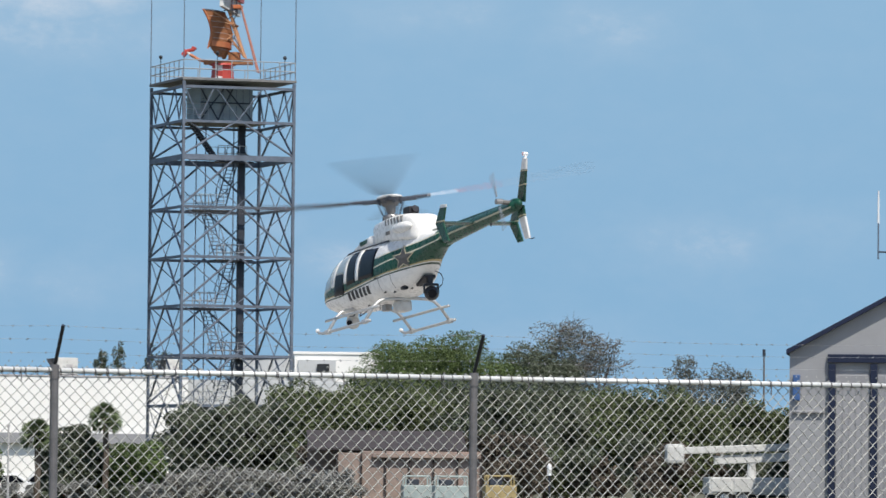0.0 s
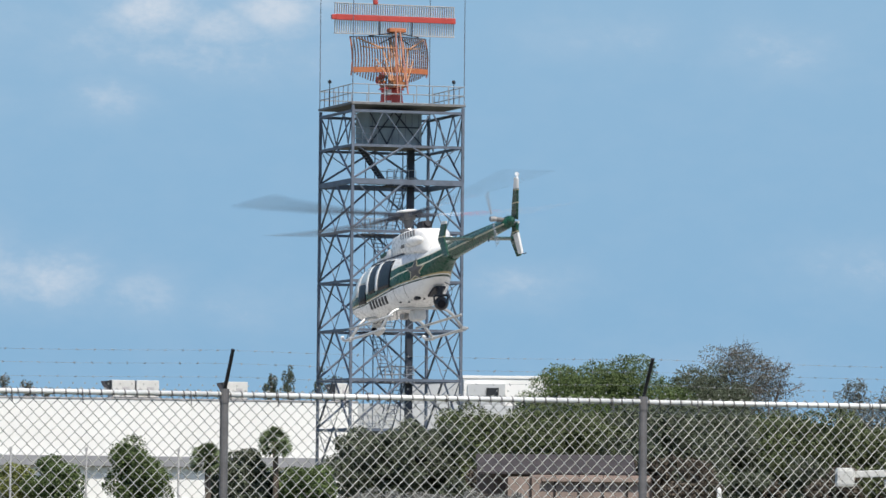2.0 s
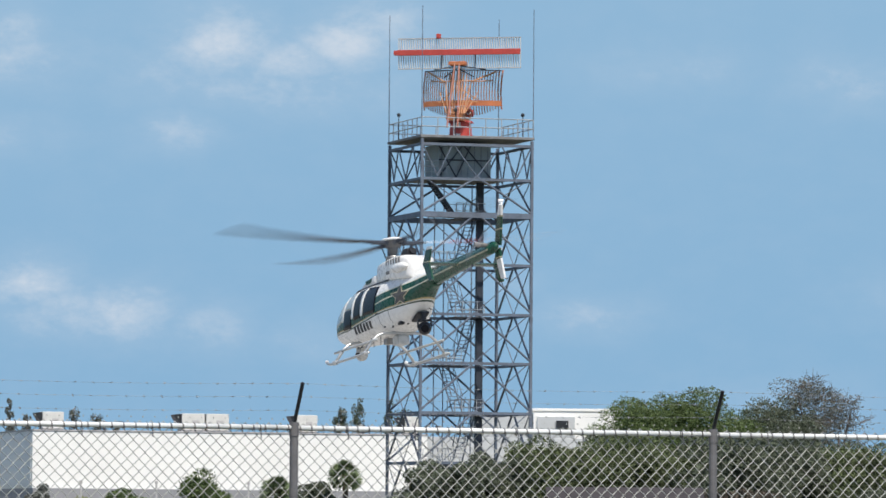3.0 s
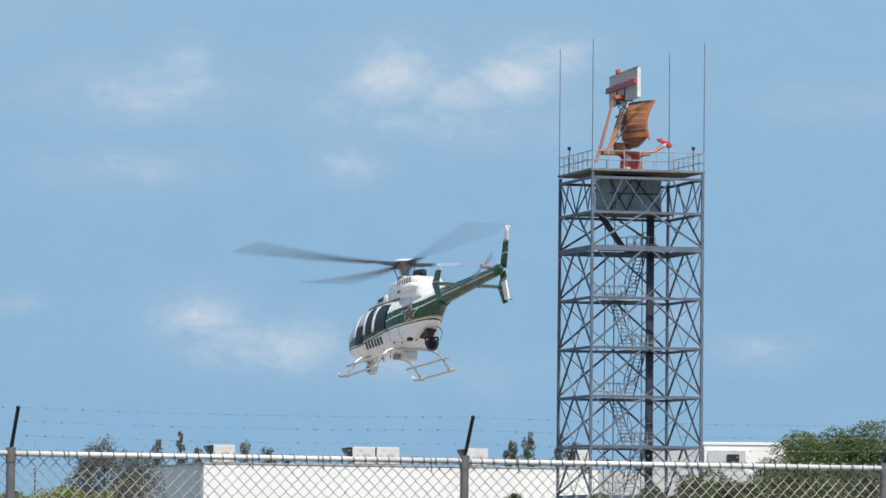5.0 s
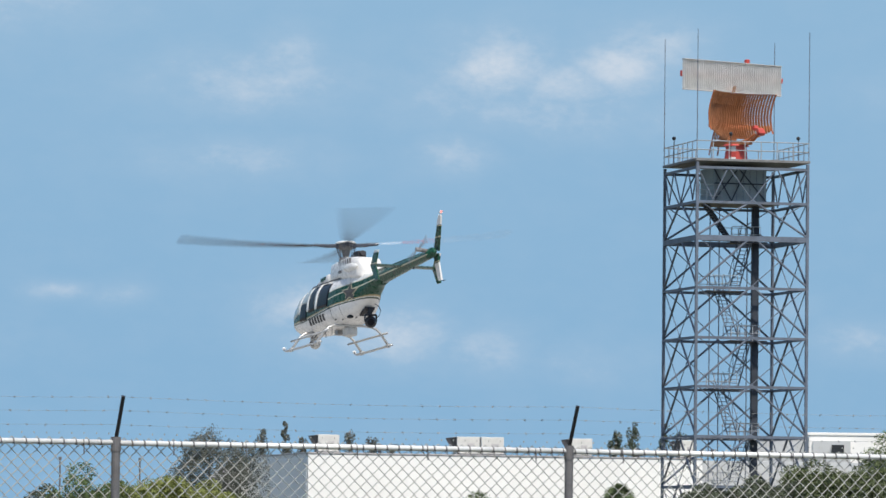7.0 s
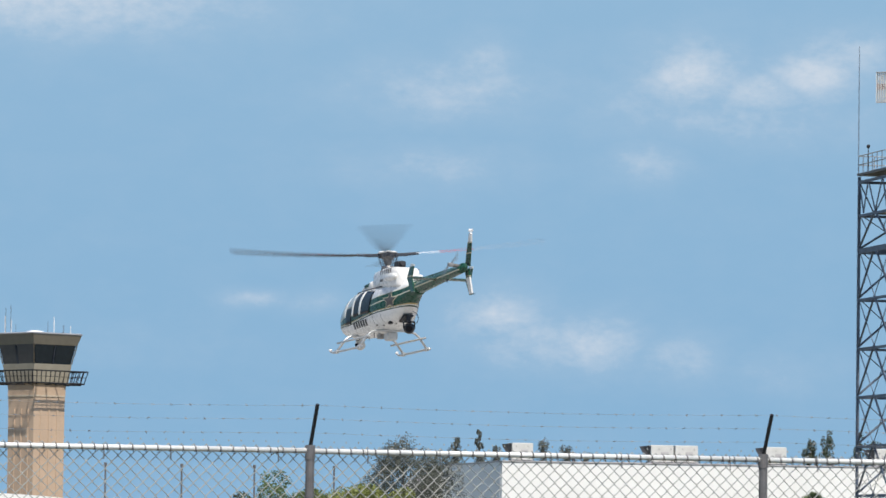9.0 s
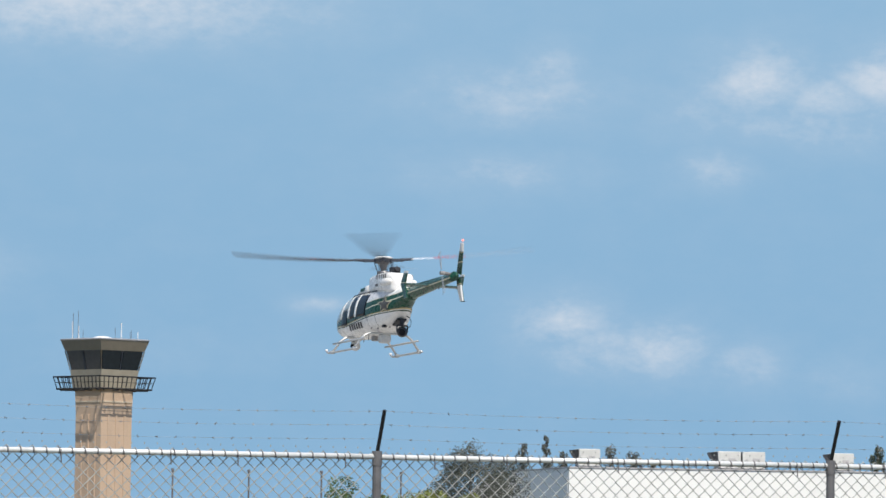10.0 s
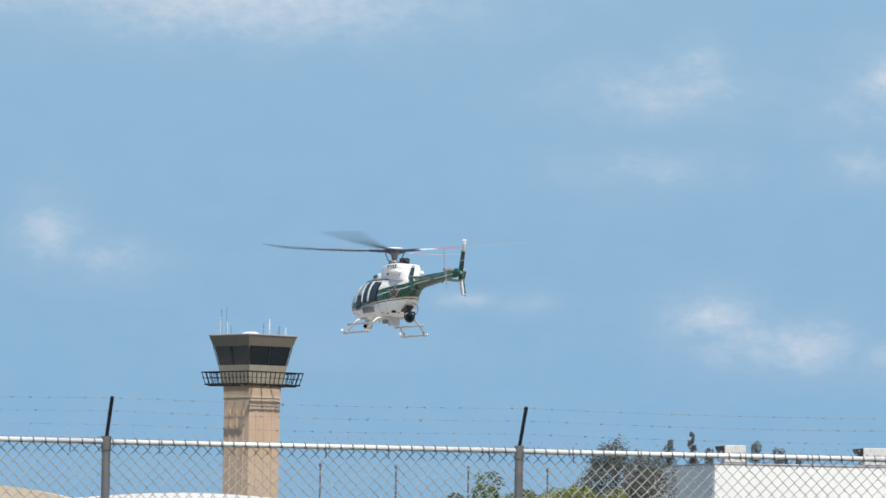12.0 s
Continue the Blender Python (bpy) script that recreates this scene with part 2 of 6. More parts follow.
# helicopter
M["heli_white"] = material("heli_white", (0.76, 0.745, 0.715), 0.28, vary=0.03, scale=1.2, dirt=(0.60, 0.57, 0.52), dirt_amount=0.15)
M["truck_white"] = material("truck_white", (0.60, 0.60, 0.58), 0.5, vary=0.1, scale=1.2, dirt=(0.42, 0.41, 0.39), dirt_amount=0.4)
M["heli_green"] = material("heli_green", (0.008, 0.058, 0.032), 0.28, vary=0.1, scale=1.5)
M["heli_metal"] = material("heli_metal", (0.33, 0.32, 0.31), 0.4, 0.7, vary=0.2, scale=5)
M["skid_paint"] = material("skid_paint", (0.50, 0.50, 0.49), 0.35, 0.4, vary=0.08, scale=3)
M["gold"] = material("gold", (0.50, 0.44, 0.30), 0.4, 0.1, vary=0.1, scale=3)
M["star_grey"] = material("star_grey", (0.085, 0.08, 0.075), 0.45, 0.2, vary=0.2, scale=9)
M["blade_under"] = material("blade_under", (0.045, 0.047, 0.052), 0.55, vary=0.12, scale=2)
M["blade_grey"] = material("blade_grey", (0.30, 0.32, 0.34), 0.5, vary=0.1, scale=2)
M["ball_black"] = material("ball_black", (0.014, 0.014, 0.017), 0.3, vary=0.2, scale=4)
M["sensor_grey"] = material("sensor_grey", (0.56, 0.55, 0.52), 0.5, vary=0.12, scale=5)
M["louver"] = material("louver", (0.16, 0.155, 0.15), 0.6, vary=0.2, scale=4)


def glass(name, color, rough, spec=0.6):
    m = bpy.data.materials.new(name)
    m.use_nodes = True
    b = m.node_tree.nodes["Principled BSDF"]
    co = m.node_tree.nodes.new("ShaderNodeTexCoord").outputs["Object"]
    n = noise_node(m.node_tree, co, 1.7, 3)
    link(m.node_tree, mix_node(m.node_tree, n, tuple(c * 0.7 for c in color), tuple(c * 1.3 for c in color)), b.inputs["Base Color"])
    b.inputs["Roughness"].default_value, b.inputs["Specular IOR Level"].default_value = rough, spec
    return m


M["dark_glass"] = glass("dark_glass", (0.007, 0.008, 0.012), 0.22, 0.15)
M["windshield"] = glass("windshield", (0.34, 0.40, 0.41), 0.12, 0.6)
M["tower_glass"] = glass("tower_glass", (0.015, 0.022, 0.030), 0.1, 0.5)
# greyer glass for the panes on two sides of the cab
M["blind_glass"] = glass("blind_glass", (0.085, 0.083, 0.085), 0.3, 0.4)


def livery():
    """White fuselage paint with the green band, its gold edge and the pale pinstripe, laid out in the fuselage's own metres."""
    m = M["heli_white"].copy()
    m.name = "livery"
    nt = m.node_tree
    b = nt.nodes["Principled BSDF"]
    white = b.inputs["Base Color"].links[0].from_socket
    sep = nt.nodes.new("ShaderNodeSeparateXYZ")
    link(nt, nt.nodes.new("ShaderNodeTexCoord").outputs["Object"], sep.inputs[0])
    x, _, z = sep.outputs
    lower = math_node(nt, "MAXIMUM", math_node(nt, "MULTIPLY_ADD", x, -0.087, 1.19), 1.045)
    doors = math_node(nt, "GREATER_THAN", x, 0.3)
    upper = math_node(nt, "MULTIPLY_ADD", x, -0.115, 1.65)
    upper = math_node(nt, "SUBTRACT", upper, math_node(nt, "MULTIPLY", doors, math_node(nt, "SUBTRACT", upper, 1.27)))
    middle = math_node(nt, "MULTIPLY_ADD", x, -0.14, 1.42)
    tail = math_node(nt, "LESS_THAN", x, -2.75)
    over = math_node(nt, "GREATER_THAN", z, lower)
    under = math_node(nt, "MAXIMUM", math_node(nt, "LESS_THAN", z, upper), tail)
    nose = math_node(nt, "LESS_THAN", x, 3.6)
    band = math_node(nt, "MULTIPLY", math_node(nt, "MULTIPLY", over, under), nose)
    band = math_node(nt, "MAXIMUM", band, tail)
    col = mix_node(nt, band, white, (0.008, 0.058, 0.032))
    edge = math_node(nt, "LESS_THAN", math_node(nt, "ABSOLUTE", math_node(nt, "SUBTRACT", z, lower)), 0.017)
    col = mix_node(nt, math_node(nt, "MULTIPLY", edge, math_node(nt, "SUBTRACT", 1.0, tail)), col, (0.42, 0.33, 0.16))
    dark = math_node(nt, "LESS_THAN", math_node(nt, "ABSOLUTE", math_node(nt, "SUBTRACT", math_node(nt, "ADD", z, 0.055), lower)), 0.018)
    col = mix_node(nt, math_node(nt, "MULTIPLY", dark, math_node(nt, "SUBTRACT", 1.0, tail)), col, (0.03, 0.06, 0.04))
    rear = math_node(nt, "LESS_THAN", x, -0.25)
    pin = math_node(nt, "LESS_THAN", math_node(nt, "ABSOLUTE", math_node(nt, "SUBTRACT", middle, z)), 0.018)
    rim = math_node(nt, "LESS_THAN", math_node(nt, "ABSOLUTE", math_node(nt, "SUBTRACT", upper, z)), 0.013)
    col = mix_node(nt, math_node(nt, "MULTIPLY", math_node(nt, "MAXIMUM", pin, rim), rear), col, (0.62, 0.58, 0.44))
    # soot and grime low on the tail of the belly
    co = nt.nodes.new("ShaderNodeTexCoord").outputs["Object"]
    grime = math_node(nt, "MULTIPLY", math_node(nt, "MULTIPLY_ADD", noise_node(nt, co, 2.2, 6, 0.7), 3.0, -1.45, clamp=True), math_node(nt, "MULTIPLY", math_node(nt, "LESS_THAN", x, 1.5), math_node(nt, "MULTIPLY_ADD", z, -2.2, 2.6, clamp=True)))
    col = mix_node(nt, math_node(nt, "MULTIPLY", grime, 0.5), col, (0.16, 0.13, 0.10))
    link(nt, col, b.inputs["Base Color"])
    return m


M["livery"] = livery()
M["beacon_glow"] = material("beacon_glow", (0.6, 0.1, 0.08), 0.4)
_glow = M["beacon_glow"].node_tree.nodes["Principled BSDF"]
_glow.inputs["Emission Color"].default_value, _glow.inputs["Emission Strength"].default_value = (1.0, 0.27, 0.24, 1), 1.7


# ---- building blocks ----
def box(bm, size, m=Matrix(), bevel=0.0):
    r = bmesh.ops.create_cube(bm, size=1.0, matrix=m @ Matrix.Diagonal((*size, 1)))
    if bevel:
        es = list({e for v in r["verts"] for e in v.link_edges})
        bmesh.ops.bevel(bm, geom=es, offset=bevel, segments=2, affect="EDGES", profile=0.6)
    return r["verts"]


def bar(bm, p, q, r, n=6, r2=None):
    """A straight round bar from p to q."""
    p, q = Vector(p), Vector(q)
    d = q - p
    m = Matrix.Translation((p + q) / 2) @ d.to_track_quat("Z", "Y").to_matrix().to_4x4()
    bmesh.ops.create_cone(bm, cap_ends=True, segments=n, radius1=r, radius2=r if r2 is None else r2, depth=d.length, matrix=m)


def pipe(bm, points, r, n=8):
    """A bent round pipe through the points."""
    pts = [Vector(p) for p in points]
    rings = []
    for i, p in enumerate(pts):
        d = (pts[min(i + 1, len(pts) - 1)] - pts[max(i - 1, 0)]).normalized()
        q = d.to_track_quat("Z", "Y")
        rings.append([bm.verts.new(p + q @ Vector((math.cos(a) * r, math.sin(a) * r, 0))) for a in [2 * math.pi * k / n for k in range(n)]])
    for a, b in zip(rings, rings[1:]):
        for k in range(n):
            bm.faces.new((a[k], a[(k + 1) % n], b[(k + 1) % n], b[k]))
    bm.faces.new(rings[0][::-1]), bm.faces.new(rings[-1])


def loft(bm, rings, caps=True):
    vs = [[bm.verts.new(p) for p in r] for r in rings]
    n = len(vs[0])
    for a, b in zip(vs, vs[1:]):
        for k in range(n):
            bm.faces.new((a[k], a[(k + 1) % n], b[(k + 1) % n], b[k]))
    if caps:
        bm.faces.new(vs[0][::-1]), bm.faces.new(vs[-1])
    bmesh.ops.recalc_face_normals(bm, faces=bm.faces)


def part(name, bm, mat, parent=None, label="", smooth=False, m=None):
    me = bpy.data.meshes.new(name)
    bm.to_mesh(me)
    bm.free()
    if isinstance(mat, (list, tuple)):
        for k in mat:
            me.materials.append(M[k])
    else:
        me.materials.append(M[mat])
    if smooth:
        me.shade_smooth()
    ob = new(name, me)
    if parent is not None:
        ob.parent = parent
    if m is not None:
        ob.matrix_basis = m
    if label:
        tagged(ob, label)
    return ob


def shared(name, me, parent, m):
    ob = new(name, me)
    ob.parent, ob.matrix_basis = parent, m
    return ob


def thing(name, m, label, category, group="", kind=""):
    ob = new(name)
    ob.matrix_basis = m
    return tagged(ob, label, category, group, kind)


DEEP = 1.357     # depth of the plan for the long lens: bearings and distances below are laid out for a lens shorter by this


def spot(bearing, dist, z=0.0):
    a = radians(bearing * (1 - 4.3e-5 * bearing ** 2))
    return Vector((dist * math.sin(a), dist * math.cos(a) * DEEP, z))


def high(elevation, dist):
    """Height of what is seen at that elevation from the eye's 1.6 m."""
    return 1.6 + dist * math.tan(radians(elevation))


GRID = 19.0     # the airfield's buildings and its fence lie about this many degrees off east


# ---- ground ----
def ground():
    bm = bmesh.new()
    n, far = 48, 4200
    c = bm.verts.new((0, 0, 0))
    ring = [bm.verts.new((far * math.cos(2 * math.pi * k / n), far * math.sin(2 * math.pi * k / n), 0)) for k in range(n)]
    for k in range(n):
        bm.faces.new((c, ring[k], ring[(k + 1) % n]))
    tagged(part("ground", bm, "grass"), "flat dry grass airfield ground reaching the horizon", "ground", kind="structure")
    # unseen pale slab, added to bounce light up onto the helicopter's belly
    bm = bmesh.new()
    box(bm, (220, 150, 0.04), pose(-20, 165, 0.02, 0, 0, GRID))
    tagged(part("bounce_apron", bm, "apron"), "unseen pale concrete apron added to bounce light onto the hovering helicopter", "pavement", kind="structure")


ground()


# ---- long white warehouse and what stands on its roof ----
def wall_box(parent, name, x0, x1, y0, y1, z0, z1, mat, label=""):
    bm = bmesh.new()
    box(bm, (x1 - x0, y1 - y0, z1 - z0), pose((x0 + x1) / 2, (y0 + y1) / 2, (z0 + z1) / 2), 0.03)
    return part(name, bm, mat, parent, label)


def warehouse():
    top = high(1.39, 330)
    w = thing("warehouse", pose(-53.53, 441.8, 0, 0, 0, GRID), "long white flat-roofed warehouse behind the trees", "building")
    wall_box(w, "wall", 0, 34, 0, 24, 4.75, top - 0.14, "white_wall")
    wall_box(w, "lower_wall", 0.3, 34, 0.3, 24, 0, 3.9, "white_wall")
    wall_box(w, "canopy", 0.02, 34.2, -0.35, 23.5, 3.9, 4.75, "trim_grey", "grey canopy band along the wall")
    wall_box(w, "parapet", -0.06, 34.06, -0.06, 24.06, top - 0.14, top, "roof_trim", "pale parapet cap")
    wall_box(w, "end_wall", -0.06, 0.0, 0.4, 23.6, 4.9, top - 0.5, "white_wall", "shaded white end wall")
    wall_box(w, "side_wing", 34, 58, 3.0, 23, 0, top - 0.15, "grey_wall", "grey recessed wing")
    # low gabled annex against the end wall
    bm = bmesh.new()
    loft(bm, [[(-9, y, 0), (2, y, 0), (2, y, top - 0.95), (0, y, top - 0.95), (-9, y, top - 8.4)] for y in (24.1, 36)])
    part("annex", bm, "white_wall", w, "annex with a sloping pale roof")
    bm = bmesh.new()
    loft(bm, [[(-9.4, y, top - 8.72), (-9.4, y, top - 8.56), (0, y, top - 0.77), (2, y, top - 0.77), (2, y, top - 0.93), (0, y, top - 0.93)] for y in (24.05, 36.2)])
    part("annex_roof", bm, "roof_trim", w)
    bm = bmesh.new()
    box(bm, (1.0, 0.08, 1.3), pose(-0.9, 24.08, top - 4.4), 0.02)
    part("window", bm, "dark_glass", w)
    return top


ROOF = warehouse()


def roof_unit(s, width, label):
    m = pose(-53.53, 441.8, 0, 0, 0, GRID) @ pose(s, 1.2, ROOF + 0.002)
    u = thing("rooftop_unit", m, label, "air conditioner", "rooftop units")
    n = 2 if width > 4 else 1
    for k in range(n):
        w = width / n
        bm = bmesh.new()
        box(bm, (w - 0.15 * (n - 1), 1.6, 1.42), pose(w * (k + 0.5), 0.8, 0.79), 0.05)
        part("housing", bm, "unit", u)
        bm = bmesh.new()
        box(bm, (w * 0.3, 0.05, 0.6), pose(w * (k + 0.6), -0.012, 0.65), 0.01)
        part("grille", bm, "radar_grey", u)
    bm = bmesh.new()
    loft(bm, [[(-0.002, y, 0.45), (-0.002, y, 1.46), (-0.55, y, 1.40), (-0.48, y, 1.18)] for y in (0.15, 1.45)])
    part("intake_hood", bm, "dark", u, "dark sloping intake hood")
    bm = bmesh.new()
    box(bm, (width, 1.4, 0.08), pose(width / 2, 0.8, 0.04))
    part("curb", bm, "trim_grey", u)


roof_unit(1.1, 1.8, "small pale rooftop air-conditioning unit with dark hood")
roof_unit(12.9, 4.2, "double pale rooftop air-conditioning unit with dark hood")
roof_unit(22.9, 1.8, "small pale rooftop air-conditioning unit with dark hood")
roof_unit(32.4, 1.3, "small pale rooftop air-conditioning unit with dark hood")


def roof_vent(s):
    m = pose(-53.53, 441.8, 0, 0, 0, GRID) @ pose(s, 1.0, ROOF + 0.002)
    v = thing("roof_vent", m, "small dark roof vent with a round cap", "vent", "roof vents")
    bm = bmesh.new()
    bar(bm, (0, 0, 0), (0, 0, 0.55), 0.14, 10)
    part("pipe", bm, "tower_dark", v)
    bm = bmesh.new()
    bar(bm, (0, 0, 0.5), (0, 0, 0.75), 0.3, 12, 0.2)
    part("cap", bm, "tower_dark", v)


roof_vent(6.3), roof_vent(28.6), roof_vent(31.0), roof_vent(35.2), roof_vent(37.0)


def far_building():
    z = high(1.76, 420)
    o = spot(-2.137, 420)
    w = thing("office_block", pose(o.x, o.y, 0, 0, 0, 4), "white flat-roofed block beyond the trees", "building")
    wall_box(w, "wall", 0.02, 9.5, 0, 14, 0, z - 0.3, "white_wall")
    wall_box(w, "parapet", -0.1, 9.6, -0.1, 14.1, z - 0.3, z, "white_wall")
    # the office's shaded left side: the shade is put into the grey wall colour
    wall_box(w, "shaded_side_block", -6.2, 0.0, 1.5, 13, 0, z - 0.55, "grey_wall", "side block with its shade painted in as grey")
    wall_box(w, "grey_bay", 0.4, 4.4, -0.3, -0.002, z - 4.5, z - 0.9, "grey_wall", "grey recessed bay")
    wall_box(w, "vent", 2.4, 3.7, -0.6, -0.31, z - 2.1, z - 1.3, "dark", "dark wall vent")


far_building()


# ---- hangar with blue columns ----
def hangar():
    D = 200
    o = spot(5.03, D)
    z = high(1.80, D)
    h = thing("hangar", pose(o.x, o.y, 0, 0, 0, -6), "grey metal hangar with dark blue door columns and roof edge", "building")
    half = 10.8
    ridge = z + half * 0.545
    bm = bmesh.new()
    loft(bm, [[(0, y, 0), (2 * half, y, 0), (2 * half, y, z), (half, y, ridge), (0, y, z)] for y in (0.0, 30)])
    part("wall", bm, "hangar_wall", h)
    for s in (0, 1):
        bm = bmesh.new()
        xa, xb = (-0.16, half) if s == 0 else (half, 2 * half + 0.16)
        za, zb = (z - 0.087, ridge) if s == 0 else (ridge, z - 0.087)
        loft(bm, [[(xa, y, za + 0.01), (xb, y, zb + 0.01), (xb, y, zb + 0.25), (xa, y, za + 0.25)] for y in (-0.5, 30.5)])
        part("roof", bm, "navy", h, "dark blue roof edge")
    for k in range(9):
        bm = bmesh.new()
        box(bm, (0.36, 0.3, z - 0.55), pose(2.14 + 2.1 * k, -0.155, (z - 0.55) / 2), 0.03)
        part("column", bm, "navy", h, "dark blue door column")
    for k in range(8):
        bm = bmesh.new()
        box(bm, (1.72, 0.14, z - 1.1), pose(2.14 + 2.1 * (k + 0.5), -0.075, (z - 1.1) / 2), 0.02)
        for j in range(1, 5):
            box(bm, (0.05, 0.05, z - 1.2), pose(2.14 + 2.1 * (k + 0.5) - 0.81 + 0.324 * j, -0.16, (z - 1.1) / 2))
        part("door_leaf", bm, "hangar_door", h)
    bm = bmesh.new()
    box(bm, (2.1 * 8 + 0.46, 0.3, 0.42), pose(2.14 + 2.1 * 4, -0.155, z - 0.26), 0.03)
    part("door_beam", bm, "navy", h)
    bm = bmesh.new()
    box(bm, (0.36, 0.3, 1.3), pose(0.36, -0.16, z - 1.75), 0.05)
    part("wall_box", bm, "blue", h, "small blue box on the wall")
    bm = bmesh.new()
    box(bm, (1.6, 0.2, 0.12), pose(0.95, -0.105, z - 2.95), 0.03)
    part("wall_rail", bm, "trim_grey", h)


hangar()


def whip_antenna():
    D = 236
    o = spot(6.72, D)
    p = thing("whip_antenna", pose(o.x, o.y, 0), "thin whip antenna with white top on a bracketed mast", "antenna")
    z0, z1 = high(3.20, D), high(4.14, D)
    x = -1.75
    bm = bmesh.new()
    bar(bm, (0, 0, 0), (0, 0, z0 + 0.6), 0.09, 8)
    part("mast", bm, "tower_dark", p)
    bm = bmesh.new()
    bar(bm, (0, 0, z0 + 0.2), (x, 0, z0 + 0.25), 0.05, 6)
    part("bracket", bm, "tower_dark", p)
    bm = bmesh.new()
    bar(bm, (x, 0, z0 - 0.2), (x, 0, (z0 + z1) / 2), 0.05, 6)
    part("rod", bm, "tower_steel", p)
    bm = bmesh.new()
    bar(bm, (x, 0, (z0 + z1) / 2), (x, 0, z1), 0.07, 8, 0.05)
    part("whip", bm, "white_paint", p, "white fibreglass whip")


whip_antenna()


# ---- radar tower ----
TW = spot(-3.222, 253)
SIDE = 7.3
LEVELS = [0, 2.8, 5.95, 9.1, 12.25, 15.35, 18.5, 21.65, 23.92, 26.3]


def corner(k, inset=0.0):
    h = SIDE / 2 - inset
    return [(-h, -h), (h, -h), (h, h), (-h, h)][k % 4]


def radar_tower():
    t = thing("radar_tower", pose(TW.x, TW.y, 0, 0, 0, 17 + 2.4), "tall blue-grey steel lattice tower carrying an airport radar", "tower")
    top = LEVELS[-1]
    for k in range(4):
        x, y = corner(k)
        bm = bmesh.new()
        box(bm, (0.17, 0.17, top), pose(x, y, top / 2))
        part("leg", bm, "tower_steel", t)
        bm = bmesh.new()
        box(bm, (0.8, 0.8, 0.3), pose(x, y, 0.15), 0.04)
        part("footing", bm, "cabin_panel", t)
    for i in range(1, len(LEVELS)):
        z0, z1 = LEVELS[i - 1], LEVELS[i]
        for k in range(4):
            (xa, ya), (xb, yb) = corner(k), corner(k + 1)
            d = Vector((xb - xa, yb - ya, 0)).normalized()
            bm = bmesh.new()
            deep = 0.34 if i == 7 else 0.17
            mid = Vector(((xa + xb) / 2, (ya + yb) / 2, z1 - (0.15 if i < 9 else 0.35)))
            m = Matrix.Translation(mid) @ d.to_track_quat("X", "Z").to_matrix().to_4x4()
            box(bm, (SIDE - 0.17, 0.12, deep), m)
            part("girt", bm, "tower_steel", t)
            a0, b0 = Vector((xa, ya, z0)), Vector((xb, yb, z0))
            a1, b1 = Vector((xa, ya, z1)), Vector((xb, yb, z1))
            c1, c0 = (a1 + b1) / 2, (a0 + b0) / 2
            if i == 9:
                for u0, u1 in ((0.0, 0.14), (0.28, 0.14), (0.28, 0.5), (0.72, 0.5), (0.72, 0.86), (1.0, 0.86)):
                    bm = bmesh.new()
                    bar(bm, a1.lerp(b1, u0) - Vector((0, 0, 0.3)), a0.lerp(b0, u1), 0.05, 5)
                    part("brace", bm, "tower_steel", t)
                continue
            for foot, head in ((a0, a1), (b0, b1)):
                bm = bmesh.new()
                bar(bm, foot, c1, 0.07, 6)
                part("brace", bm, "tower_steel", t)
                knee = foot.lerp(c1, 0.5)
                bm = bmesh.new()
                bar(bm, head, knee, 0.036, 5)
                part("brace", bm, "tower_steel", t)
                if i not in (8,):
                    bm = bmesh.new()
                    bar(bm, knee, c0, 0.03, 5)
                    part("brace", bm, "tower_steel", t)
    # deck, toe board, railing
    bm = bmesh.new()
    box(bm, (SIDE + 0.26, SIDE + 0.26, 0.16), pose(0, 0, top + 0.14), 0.02)
    part("deck", bm, "deck", t)
    h = SIDE / 2 + 0.05
    for k in range(4):
        a, b = Vector((*[(-h, -h), (h, -h), (h, h), (-h, h)][k], top + 0.22)), Vector((*[(-h, -h), (h, -h), (h, h), (-h, h)][(k + 1) % 4], top + 0.22))
        bm = bmesh.new()
        for z in (0.55, 1.12):
            bar(bm, a + Vector((0, 0, z)), b + Vector((0, 0, z)), 0.035, 5)
        for j in range(7):
            q = a.lerp(b, j / 7)
            bar(bm, q, q + Vector((0, 0, 1.12)), 0.035, 5)
        part("railing", bm, "tower_rail", t, "pale grey pipe railing")
        # lightning rod at each corner
        bm = bmesh.new()
        bar(bm, a, a + Vector((0, 0, 8.2)), 0.034, 6, 0.022)
        part("lightning_rod", bm, "tower_steel", t)
        bm = bmesh.new()
        q = a.lerp(b, 0.3)
        bar(bm, q, q + Vector((0, 0, 1.5)), 0.03, 5)
        bmesh.ops.create_uvsphere(bm, u_segments=8, v_segments=6, radius=0.13, matrix=Matrix.Translation(q + Vector((0, 0, 1.6))))
        part("obstruction_light", bm, "dark", t, "small dark obstruction lamp")
    # equipment cabin under the deck, built of upright sheets
    bm = bmesh.new()
    box(bm, (3.5, 3.0, 2.15), pose(-0.2, -0.1, 25.05), 0.03)
    cabin = part("cabin", bm, "cabin_panel", t, "grey-green sheet metal equipment cabin")
    for k in range(8):
        bm = bmesh.new()
        box(bm, (0.022, 0.03, 2.0), pose(-1.75 + 0.44 * k, -1.615, 25.05))
        part("seam", bm, "tower_steel", cabin)
    bm = bmesh.new()
    box(bm, (1.0, 0.06, 1.9), pose(-1.2, -1.64, 24.95), 0.01)
    part("cabin_door", bm, "cabin_panel", cabin)
